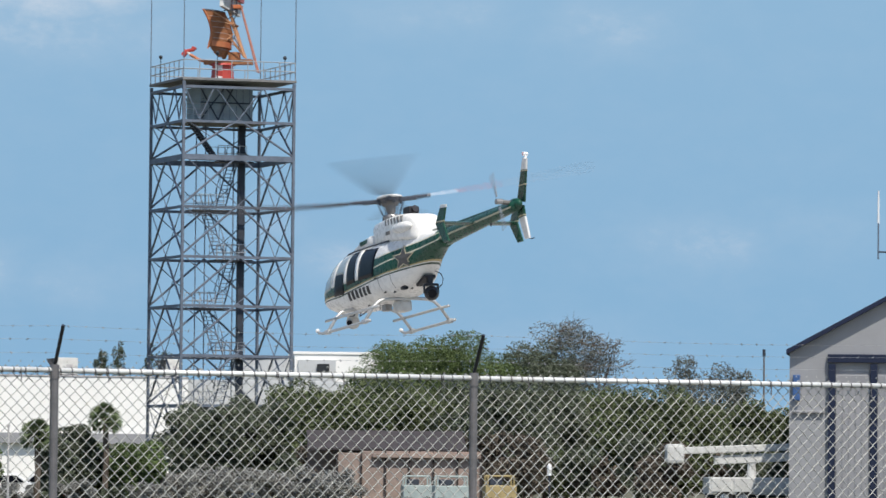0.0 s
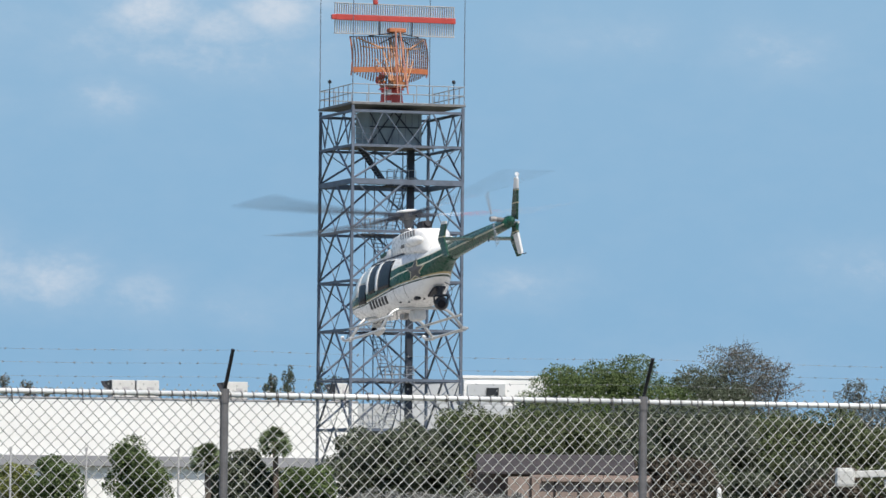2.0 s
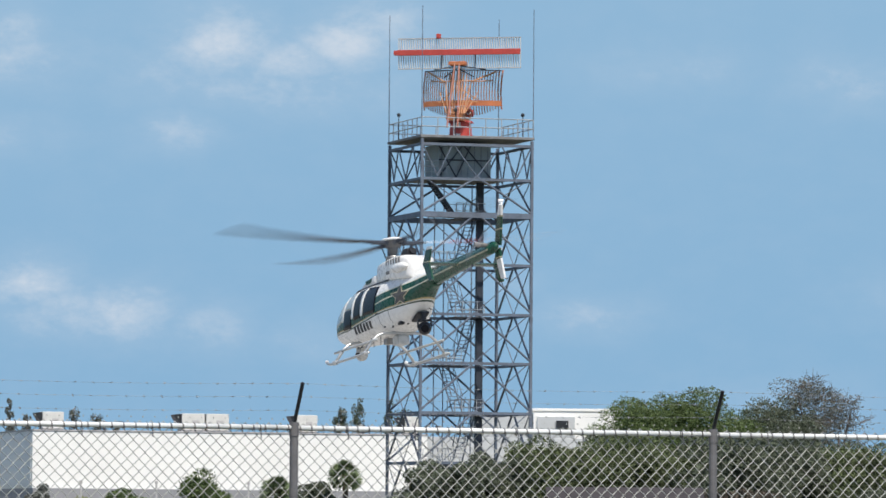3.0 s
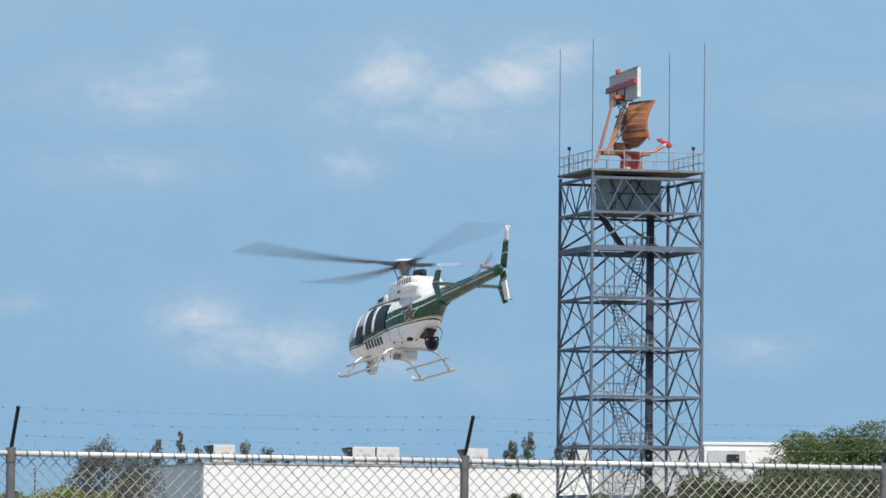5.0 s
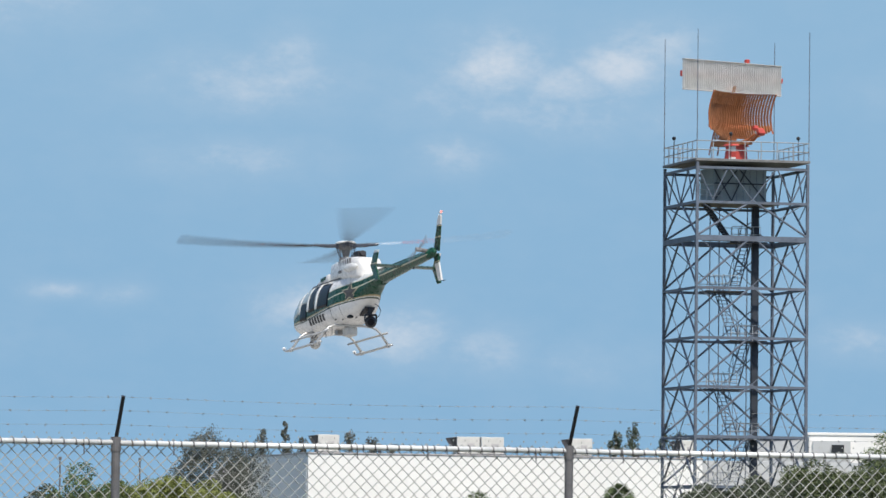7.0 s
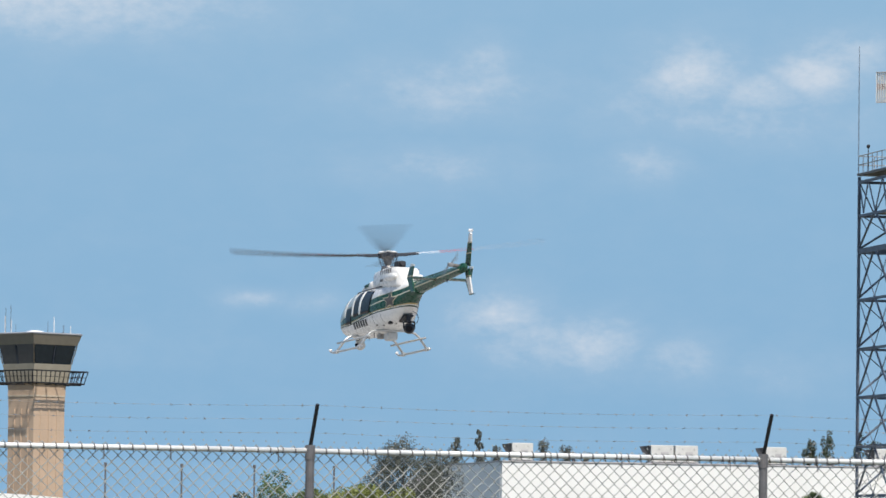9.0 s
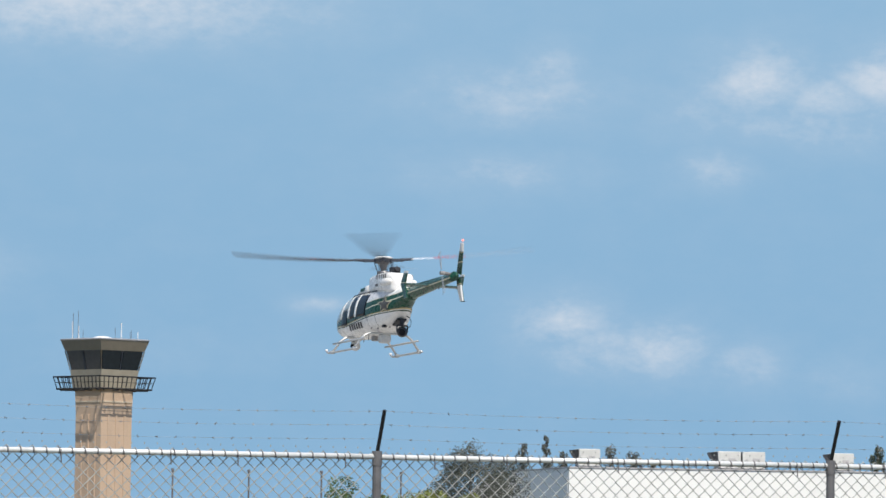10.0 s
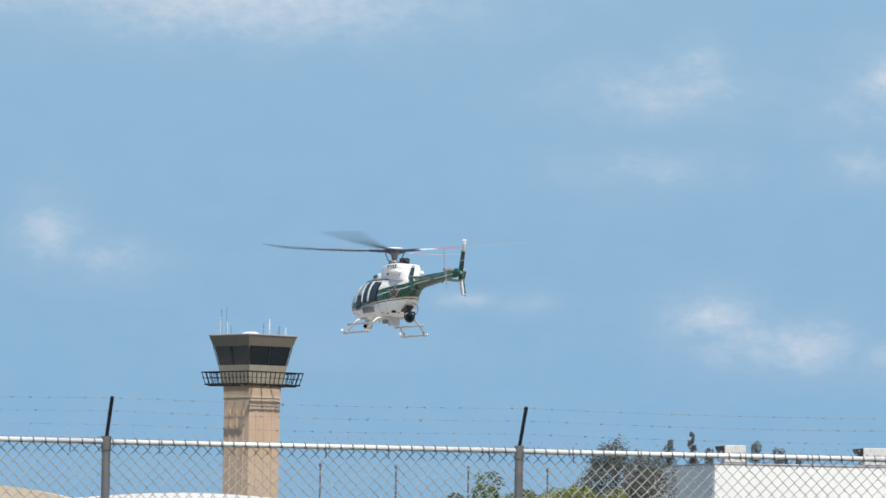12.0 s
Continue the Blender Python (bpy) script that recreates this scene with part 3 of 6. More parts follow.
    for p, q in (((-1.95, -1.72, 24.0), (-0.35, -1.72, 26.1)), ((-0.35, -1.72, 26.1), (1.5, -1.72, 24.0)), ((-1.95, -1.72, 26.0), (-0.8, -1.72, 24.0)), ((-0.8, -1.72, 24.0), (0.2, -1.72, 26.1)), ((-1.95, -1.72, 25.1), (1.55, -1.72, 25.1))):
        bm = bmesh.new()
        bar(bm, p, q, 0.045, 5)
        part("brace", bm, "tower_dark", cabin)
    # railed walkway beside the cabin
    bm = bmesh.new()
    for z in (0.35, 0.7, 1.05):
        bar(bm, (-3.0, -1.9, 23.95 + z), (-1.5, -1.9, 23.95 + z), 0.03, 5)
    for j in range(4):
        bar(bm, (-3.0 + 0.5 * j, -1.9, 23.92), (-3.0 + 0.5 * j, -1.9, 25.0), 0.03, 5)
    part("walkway_rail", bm, "tower_rail", t)
    for z, wx, wy in ((23.92, 5.6, 4.4), (21.65, 3.2, 1.2)):
        bm = bmesh.new()
        box(bm, (wx, wy, 0.1), pose(-0.3, 0.2, z - 0.05))
        part("floor_grating", bm, "deck", t)
    # cable duct
    bm = bmesh.new()
    box(bm, (0.44, 0.34, 24.0), pose(1.45, 0.4, 11.95), 0.02)
    part("cable_duct", bm, "tower_dark", t, "dark upright cable duct")
    # stairs: steep flights with stringers, treads and handrails; railed landings on alternate sides
    for i in range(2, 9):
        z0, z1 = LEVELS[i - 1], LEVELS[i]
        right = i % 2 == 1
        if i == 8:
            xa, xb, ya, yb, half, thick = -0.55, -2.2, -0.3, -0.3, 0.35, 0.11
        else:
            xa, xb = (0.25, 0.7) if right else (-0.2, -0.8)
            ya, yb, half, thick = (1.0, -0.4, 0.31, 0.045) if right else (-0.4, 1.0, 0.31, 0.045)
        bm = bmesh.new()
        side = Vector((half, 0, 0)) if i < 8 else Vector((0, half, 0))
        p0, p1 = Vector((xa, ya, z0)), Vector((xb, yb, z1))
        for k in (-1, 1):
            bar(bm, p0 + side * k, p1 + side * k, thick, 5)
        f = part("flight", bm, "tower_dark" if i == 8 else "tower_steel", t, "steep steel stair flight")
        if i < 8:
            bm = bmesh.new()
            for k in (-1, 1):
                u = side * k * 1.15 + Vector((0, 0, 0.95))
                bar(bm, p0 + u, p1 + u, 0.025, 5)
                for j in range(4):
                    q = p0.lerp(p1, (j + 0.5) / 4) + side * k * 1.15
                    bar(bm, q, q + Vector((0, 0, 0.95)), 0.02, 4)
            part("handrail", bm, "tower_steel", f)
        for j in range(1, 13):
            bm = bmesh.new()
            box(bm, (2 * half, 0.22, 0.035) if i < 8 else (0.24, 2 * half, 0.04), Matrix.Translation(p0.lerp(p1, j / 13)))
            part("tread", bm, "tower_steel", f)
        # the landing at the foot of this flight, at the far side from the one above
        x0, x1 = (-2.0, 0.5) if right else (-0.4, 2.0)
        bm = bmesh.new()
        box(bm, (x1 - x0, 1.7, 0.08), pose((x0 + x1) / 2, 0.3, z0 - 0.2), 0.01)
        part("landing", bm, "tower_dark", t)
        for y in (-0.55, 1.15):
            bm = bmesh.new()
            for z in (0.45, 0.95):
                bar(bm, (x0, y, z0 - 0.15 + z), (x1 - 0.5, y, z0 - 0.15 + z), 0.024, 5)
            for j in range(5):
                x = x0 + (x1 - 0.5 - x0) * j / 4
                bar(bm, (x, y, z0 - 0.2), (x, y, z0 + 0.8), 0.024, 5)
            part("landing_rail", bm, "tower_rail", t)
    for x, y in ((-1.57, 0.4), (-0.8, 0.9), (0.92, 0.4)):
        bm = bmesh.new()
        bar(bm, (x, y, 2.9), (x, y, 24), 0.04, 5)
        part("hanger_post", bm, "tower_steel", t)
    # pedestal of the antenna, in red and white blocks
    z = top + 0.22
    for j in range(3):
        for k in range(10):
            bm = bmesh.new()
            a0, a1 = 2 * math.pi * k / 10, 2 * math.pi * (k + 1) / 10
            r = 0.78 - 0.04 * j
            pts = [(r * math.cos(a0), r * math.sin(a0)), (r * math.cos(a1), r * math.sin(a1)), (0.5 * math.cos(a1), 0.5 * math.sin(a1)), (0.5 * math.cos(a0), 0.5 * math.sin(a0))]
            loft(bm, [[(x, y, z + 0.36 * j + 0.002 * j) for x, y in pts], [(x, y, z + 0.36 * (j + 1)) for x, y in pts]])
            part("pedestal_block", bm, "radar_red" if (j + k) % 2 or k % 4 != 2 else "radar_white", t)
    return top + 0.22


DECK = radar_tower()


def dish_x(y, z):
    return -0.75 + 0.135 * y * y + 0.20 * (z - 2.75) ** 2 + (0.10 * (z - 2.75) if z > 2.75 else 0)


def radar_antenna():
    """Turning antenna: faces +x; curved reflector of upright fins with the flat secondary array above."""
    a = thing("radar_antenna", pose(TW.x, TW.y, DECK + 1.09), "rotating orange airport radar reflector with a flat secondary array on top", "radar antenna")
    bm = bmesh.new()
    bar(bm, (0, 0, 0.0), (0, 0, 0.12), 0.85, 20, 0.75)
    part("turntable", bm, "radar_red", a)
    bm = bmesh.new()
    loft(bm, [[(-1.9, -0.5, 0.07), (-1.9, 0.5, 0.07), (-1.9, 0.5, 0.39), (-1.9, -0.5, 0.39)], [(1.2, -0.35, 0.07), (1.2, 0.35, 0.07), (1.2, 0.35, 0.3), (1.2, -0.35, 0.3)]])
    box(bm, (0.7, 0.8, 0.6), pose(-0.75, 0, 0.55), 0.05)
    part("base_beam", bm, "rust_orange", a)
    # feed boom and horn
    bm = bmesh.new()
    for y in (-0.22, 0.22):
        pipe(bm, [(0.8, y, 0.25), (1.5, y, 0.35), (2.1, y * 0.7, 0.7)], 0.09)
    part("feed_boom", bm, "orange", a)
    bm = bmesh.new()
    box(bm, (0.26, 0.5, 0.42), pose(2.45, 0, 0.80, 0, -35, 0), 0.05)
    box(bm, (0.5, 0.36, 0.2), pose(2.1, 0, 0.98, 0, 12, 0), 0.04)
    box(bm, (0.3, 0.3, 0.18), pose(1.86, 0, 1.12, 0, -20, 0), 0.04)
    part("feed_horn", bm, "radar_red", a, "red and pale feed horn")
    bm = bmesh.new()
    box(bm, (0.3, 0.42, 0.12), pose(2.2, 0, 0.80, 0, -35, 0), 0.02)
    part("horn_collar", bm, "radar_white", a)
    # reflector
    shift = -1.0
    zlo, zhi = 0.72, 3.42
    refl = new("reflector")
    refl.parent = a
    tagged(refl, "curved orange fin reflector with rounded lower corners")
    n = 31
    for k in range(n + 1):
        y = -2.53 + 5.06 * k / n
        lo = zlo - 0.22 + 0.6 * max(0.0, (abs(y) - 1.0) / 1.53) ** 1.6
        bm = bmesh.new()
        front, back = [], []
        for j in range(9):
            z = lo + (zhi - lo) * j / 8
            x = dish_x(y, z + 0.75) + 0.25
            front.append((x + 0.1, z)), back.append((x - 0.1, z))
        rows = []
        for dy in (-0.012, 0.012):
            rows.append([[bm.verts.new((x, y + dy, z)) for x, z in front], [bm.verts.new((x, y + dy, z)) for x, z in back]])
        for j in range(8):
            for A, B in ((rows[0][0], rows[0][1]), (rows[1][1], rows[1][0]), (rows[0][1], rows[1][1]), (rows[1][0], rows[0][0])):
                bm.faces.new((A[j], A[j + 1], B[j + 1], B[j]))
        part("fin", bm, "rust_orange", refl)
    for z in (1.25, 3.40):
        bm = bmesh.new()
        pts = [(dish_x(y, z + 0.75) + 0.15, y, z) for y in np.linspace(-2.54, 2.54, 15)]
        for p, q in zip(pts, pts[1:]):
            m = Matrix.Translation((Vector(p) + Vector(q)) / 2) @ (Vector(q) - Vector(p)).to_track_quat("Y", "Z").to_matrix().to_4x4()
            box(bm, (0.1, (Vector(q) - Vector(p)).length * 1.02, 0.34 if z < 2 else 0.07), m)
        part("rib", bm, "orange" if z < 2 else "tower_steel", refl)
    for z in (0.95, 1.6, 1.95, 2.3, 2.65, 3.0):
        bm = bmesh.new()
        ends = 2.5 if z > 1.2 else 1.7
        pipe(bm, [(dish_x(y, z + 0.75) + 0.14, y, z) for y in np.linspace(-ends, ends, 13).tolist()], 0.012, 5)
        part("lath", bm, "radar_grey", refl)
    for s in (-1, 1):
        bm = bmesh.new()
        pts = [(dish_x(2.53, z + 0.75) + 0.25, s * 2.55, z) for z in np.linspace(0.9, 3.42, 8)]
        pipe(bm, pts, 0.05, 6)
        part("rim", bm, "orange", refl)
    # back truss
    def strut(p, q, r, mat="strut_orange"):
        bm = bmesh.new()
        bar(bm, p, q, r * 0.72, 6)
        part("strut", bm, mat, a)
    for s in (-1, 1):
        for y0, y1, z1, r in ((0.12, 0.06, 3.9, 0.05), (0.25, 0.30, 3.4, 0.05), (0.38, 0.55, 3.1, 0.055), (0.5, 0.85, 2.6, 0.06), (0.6, 1.25, 1.9, 0.05), (0.55, 0.75, 1.6, 0.045)):
            strut((-1.45, s * y0, 0.5), (dish_x(y1, z1 + 0.4) - 0.05, s * y1, z1), r)
        strut((-0.80, s * 0.85, 2.55), (0.35, s * 2.2, 3.3), 0.075)
        strut((-0.80, s * 0.85, 2.55), (0.2, s * 2.05, 2.75), 0.05)
        strut((-0.9, s * 0.1, 3.4), (-0.45, s * 1.0, 2.9), 0.05, "tower_dark")
        strut((-0.9, s * 0.12, 3.6), (-0.3, s * 1.7, 3.4), 0.05, "tower_dark")
        strut((-0.9, s * 0.1, 2.2), (-0.25, s * 1.3, 1.4), 0.045)
        strut((-2.3, s * 0.35, -0.45), (-1.15, s * 0.14, 3.75), 0.075, "strut_red")
    strut((-0.85, -1.0, 2.62), (-0.85, 1.0, 2.62), 0.05)
    strut((-0.75, -1.3, 1.3), (-0.75, 1.3, 1.3), 0.05)
    bm = bmesh.new()
    box(bm, (0.7, 1.1, 0.25), pose(-0.85, 0, 3.75), 0.04)
    part("array_mount", bm, "orange", a)
    for s in (-1.1, 1.1):
        strut((-0.75, s, 3.4), (-0.7, s, 4.3), 0.06, "tower_dark")
    # secondary array: white upright elements on a red spine
    arr = new("secondary_array")
    arr.parent = a
    tagged(arr, "flat array of white upright elements on a red beam")
    zc = 4.45
    for k in range(53):
        bm = bmesh.new()
        box(bm, (0.22, 0.022, 1.95), pose(-0.45, -4.0 + 8.0 * k / 52, zc))
        part("element", bm, "radar_white", arr)
    bm = bmesh.new()
    box(bm, (0.2, 8.06, 0.36), pose(-0.68, 0, zc + 0.05), 0.02)
    part("beam", bm, "radar_red", arr, "red spine beam")
    for z in (zc - 0.97, zc + 0.97):
        bm = bmesh.new()
        box(bm, (0.24, 8.06, 0.045), pose(-0.45, 0, z))
        part("edge_rail", bm, "radar_grey", arr)
    for p in ((-0.6, 1.35, zc + 1.1), (-0.62, 4.15, zc + 0.05)):
        bm = bmesh.new()
        box(bm, (0.28, 0.28, 0.32), pose(*p), 0.06)
        part("lamp", bm, "radar_red", arr, "red obstruction lamp")
    return a


ANTENNA = radar_antenna()


# ---- control tower ----
def control_tower():
    c = spot(-16.108, 500)
    t = thing("control_tower", pose(c.x, c.y, 0, 0, 0, -83.4 + 45), "tan concrete airport control tower with slanted dark cab windows", "tower")

    def sq(r, z):
        return [(s * r / math.sqrt(2), u * r / math.sqrt(2), z) for s, u in ((-1, -1), (1, -1), (1, 1), (-1, 1))]

    zr = high(3.063, 500)
    bm = bmesh.new()
    loft(bm, [sq(3.48, 0), sq(3.48, zr - 9.0), sq(3.56, zr - 7.3), sq(3.62, zr - 6.0)])
    part("shaft", bm, "concrete", t)
    for k in range(4):
        # shallow upright ribs and a joint on each face of the shaft
        m = pose(0, 0, 0, 0, 0, 90 * k)
        for x in (-1.3, 0.0, 1.3):
            bm = bmesh.new()
            box(bm, (0.3, 0.1, zr - 9.5), m @ pose(x, -2.5, (zr - 9.5) / 2 + 0.3), 0.03)
            part("rib", bm, "concrete", t)
        bm = bmesh.new()
        box(bm, (4.9, 0.08, 0.2), m @ pose(0, -2.53, zr - 7.6))
        part("ledge", bm, "beige", t)
    bm = bmesh.new()
    box(bm, (0.9, 0.12, 0.4), pose(-2.6, -0.6, zr - 7.2, 0, 0, 90), 0.02)
    part("wall_vent", bm, "dark", t)
    bm = bmesh.new()
    loft(bm, [sq(3.9, zr - 6.1), sq(4.15, zr - 4.4), sq(4.28, zr - 3.65)])
    part("cab_sill", bm, "cab_sill", t, "tan sill band below the windows, painted lighter as if lit")
    bm = bmesh.new()
    loft(bm, [sq(4.95, zr - 1.3), sq(5.5, zr - 0.05), sq(5.52, zr)])
    part("roof_fascia", bm, "cab_band", t, "tan band above the windows")
    bm = bmesh.new()
    loft(bm, [sq(5.58, zr), sq(5.58, zr + 0.12), sq(5.3, zr + 0.2)])
    part("roof_edge", bm, "trim_grey", t)
    lo, hi = sq(4.25, zr - 3.65), sq(4.93, zr - 1.3)
    for k in range(4):
        a0, b0, a1, b1 = (Vector(p) for p in (lo[k], lo[(k + 1) % 4], hi[k], hi[(k + 1) % 4]))
        for j in range(2):
            u0, u1 = j / 2 + 0.03, (j + 1) / 2 - 0.03
            q = [a0.lerp(b0, u0), a0.lerp(b0, u1), a1.lerp(b1, u1), a1.lerp(b1, u0)]
            n = (q[1] - q[0]).cross(q[3] - q[0]).normalized()
            bm = bmesh.new()
            loft(bm, [[p - n * 0.08 for p in q], [p for p in q]])
            part("window_pane", bm, "tower_glass" if k in (1, 2) else "blind_glass", t)
        for u in (0.0, 0.5, 1.0):
            bm = bmesh.new()
            bar(bm, a0.lerp(b0, u), a1.lerp(b1, u), 0.08, 5)
            part("mullion", bm, "tower_dark" if u == 0.5 else "cab_band", t)
    # catwalk with dark railing that leans out
    # open grating of the catwalk: bars round the cab, on brackets
    for r in (5.1, 5.92):
        ring = [Vector(p) for p in sq(r, zr - 6.05)]
        for k in range(4):
            bm = bmesh.new()
            bar(bm, ring[k], ring[(k + 1) % 4], 0.03 if r < 5.9 else 0.10, 4)
            part("grating_bar", bm, "black_steel", t)
    for k in range(4):
        for u in (0.08, 0.36, 0.64, 0.92):
            inner, outer = [Vector(p) for p in sq(3.62, zr - 6.2)], [Vector(p) for p in sq(5.92, zr - 6.2)]
            bm = bmesh.new()
            bar(bm, inner[k].lerp(inner[(k + 1) % 4], u), outer[k].lerp(outer[(k + 1) % 4], u), 0.09, 5)
            part("catwalk_bracket", bm, "black_steel", t)
    ri, ro = sq(5.9, zr - 5.95), sq(6.35, zr - 4.55)
    for k in range(4):
        a0, b0, a1, b1 = (Vector(p) for p in (ri[k], ri[(k + 1) % 4], ro[k], ro[(k + 1) % 4]))
        bm = bmesh.new()
        bar(bm, a1, b1, 0.09, 5)
        for j in range(13):
            bar(bm, a0.lerp(b0, j / 12), a1.lerp(b1, j / 12), 0.06, 5)
        bar(bm, a0.lerp(a1, 0.5), b0.lerp(b1, 0.5), 0.035, 4)
        part("catwalk_rail", bm, "black_steel", t, "dark leaning railing")
    # antennas and domes on the roof
    rng = random.Random(4)
    for u, v, h, r in ((-2.6, -3.0, 3.2, 0.035), (-2.1, -2.6, 3.5, 0.035), (-3.3, -1.5, 1.7, 0.05), (-3.2, -2.6, 2.2, 0.07), (-1.5, -2.3, 0.9, 0.03), (-0.9, -2.8, 1.1, 0.03), (2.6, 1.9, 1.0, 0.03), (3.2, 2.6, 1.0, 0.05), (3.4, 1.4, 1.1, 0.03), (1.6, 0.3, 1.5, 0.03), (2.9, 0.2, 2.0, 0.06)):
        bm = bmesh.new()
        bar(bm, (u, v, zr + 0.15), (u, v, zr + 0.15 + h), r, 6)
        part("roof_antenna", bm, "white_paint" if r > 0.045 else "tower_steel", t)
    bm = bmesh.new()
    bmesh.ops.create_uvsphere(bm, u_segments=16, v_segments=8, radius=1.4, matrix=pose(0, -0.4, zr + 0.1) @ Matrix.Diagonal((1, 1, 0.35, 1)))
    part("roof_dome", bm, "white_paint", t, "low white roof dome", smooth=True)


control_tower()


# ---- sheds and poles beside the control tower ----
def shed(name, bearing, d, length, depth, eave, ridge, wall, roof, label, rot=0):
    o = spot(bearing, d)
    s = thing(name, pose(o.x, o.y, 0, 0, 0, rot), label, "building")
    bm = bmesh.new()
    box(bm, (length, depth, eave), pose(length / 2, depth / 2, eave / 2))
    part("wall", bm, wall, s)
    bm = bmesh.new()
    ring = [(-0.4 + (length + 0.8) * k / 12, eave + 0.005 + (ridge - eave) * math.sin(math.pi * k / 12)) for k in range(13)]
    loft(bm, [[(x, y, z + 0.15) for x, z in ring] + [(length + 0.4, y, eave + 0.003), (-0.4, y, eave + 0.003)] for y in (-0.4, depth + 0.4)])
    part("roof", bm, roof, s)


shed("hangar_shed", -21.6, 350, 19, 22, 5.0, 6.8, "beige", "beige", "low beige hangar with a shallow curved roof", 10)
shed("terminal_shed", -18.6, 390, 22, 18, 6.3, 7.0, "grey_wall", "white_wall", "long low building with a bright white roof", 14)


def lamp_post(b, d, z, r, mat, label):
    o = spot(b, d)
    p = thing("lamp_post", pose(o.x, o.y, 0), label, "pole", "thin airfield poles")
    bm = bmesh.new()
    bar(bm, (0, 0, 0), (0, 0, z), r, 8, r * 0.8)
    part("pole", bm, mat, p)
    bm = bmesh.new()
    box(bm, (r * 2.6, r * 2.6, r * 3), pose(0, 0, z), r * 0.5)
    part("head", bm, mat, p)


for b in (-15.1, -14.0, -12.95, -11.8):
    lamp_post(b, 400, high(1.25, 400), 0.11, "post", "thin grey pole standing beyond the fence")
for b in (-8.67, -7.58, -6.25):
    lamp_post(b, 190, high(0.64, 190), 0.055, "radar_grey", "short pale pole standing among the shrubs")


def utility_pole():
    o = spot(4.66, 300)
    p = thing("utility_pole", pose(o.x, o.y, 0), "weathered utility pole rising above the treetops", "pole")
    z = high(1.84, 300)
    bm = bmesh.new()
    bar(bm, (0, 0, 0), (0, 0, z), 0.085, 8, 0.06)
    part("pole", bm, "bark", p)
    bm = bmesh.new()
    bar(bm, (0, 0, z - 0.5), (0, 0, z + 0.05), 0.12, 8)
    part("fitting", bm, "tower_dark", p)


utility_pole()


# ---- low structures and vehicles beyond the fence ----
def store_block():
    o = spot(-1.5, 204)
    b = thing("store_block", pose(o.x, o.y, 0, 0, 0, 3), "weathered pinkish tan storage block with upright panels", "shed")
    for k in range(6):
        bm = bmesh.new()
        h = high(0.33, 204) - (0.0 if k else 0.1)
        box(bm, (1.2, 2.2, h), pose(0.62 + 1.24 * k, 1.1, h / 2), 0.03)
        part("panel", bm, "pink_wall", b)
    for k in range(7):
        bm = bmesh.new()
        box(bm, (0.1, 0.14, 2.6), pose(1.24 * k, -0.072, 1.3), 0.01)
        part("upright", bm, "rust_roof", b)
    bm = bmesh.new()
    box(bm, (5.6, 0.3, 0.22), pose(4.6, -0.152, 2.55), 0.02)
    part("lintel", bm, "pink_wall", b)
    # dark lean-to roof over the block, in overlapping sheets, on two rear walls
    for k in range(8):
        bm = bmesh.new()
        x0, x1 = -1.5 + 1.02 * k, -1.5 + 1.02 * (k + 1) + 0.03
        dz = 0.012 * (k % 2)
        loft(bm, [[(x, 0.25, 2.80 + dz), (x, 4.2, 3.78 + dz), (x, 4.2, 3.87 + dz), (x, 0.25, 2.89 + dz)] for x in (x0, x1)])
        part("roof_sheet", bm, "mauve_roof", b, "dark mauve sloping roof sheet")
    bm = bmesh.new()
    box(bm, (8.0, 0.15, 3.76), pose(2.55, 4.1, 1.88), 0.02)
    part("rear_wall", bm, "pink_wall", b)


store_block()


def machine(bearing, d, w, h, mat, label):
    o = spot(bearing, d)
    g = thing("machine", pose(o.x, o.y, 0, 0, 0, 8), label, "equipment", "yard equipment")
    bm = bmesh.new()
    box(bm, (w, 1.2, h * 0.55), pose(0, 0, h * 0.42), 0.06)
    part("body", bm, mat, g)
    bm = bmesh.new()
    for s in (-1, 1):
        for u in (-1, 1):
            bar(bm, (s * w * 0.42, u * 0.5, h * 0.6), (s * w * 0.42, u * 0.5, h), 0.05, 6)
    for s in (-1, 1):
        bar(bm, (-w * 0.42, s * 0.5, h), (w * 0.42, s * 0.5, h), 0.05, 6)
    part("guard_frame", bm, mat, g)
    bm = bmesh.new()
    box(bm, (w * 0.4, 1.0, h * 0.2), pose(-w * 0.15, 0, h * 0.8), 0.04)
    part("motor", bm, "tower_dark", g)
    for s in (-1, 1):
        for u in (-0.5, 0.5):
            bm = bmesh.new()
            bar(bm, (s * w * 0.33, u - 0.1, 0.24), (s * w * 0.33, u + 0.1, 0.24), 0.24, 14)
            part("wheel", bm, "rubber", g)


def marker_post():
    o = spot(1.57, 200)
    p = thing("marker_post", pose(o.x, o.y, 0), "dark post with a white canister on top", "post")
    bm = bmesh.new()
    bar(bm, (0, 0, 0), (0, 0, 1.62), 0.05, 8)
    part("post", bm, "tower_dark", p)
    bm = bmesh.new()
    bar(bm, (0, 0, 1.6), (0, 0, 2.1), 0.12, 12, 0.11)
    bar(bm, (0, 0, 2.1), (0, 0, 2.2), 0.11, 12, 0.04)
    part("canister", bm, "white_paint", p)


marker_post()
machine(0.15, 200, 1.8, 1.5, "teal", "pale grey-green yard machine on small wheels")
machine(0.85, 201, 1.6, 1.55, "yellow", "faded yellow yard machine with a frame")
machine(-0.35, 203, 1.5, 1.5, "teal", "pale grey-green yard machine on small wheels")
machine(-2.85, 204, 0.9, 1.3, "blue", "blue yard machine beside the shrubs")


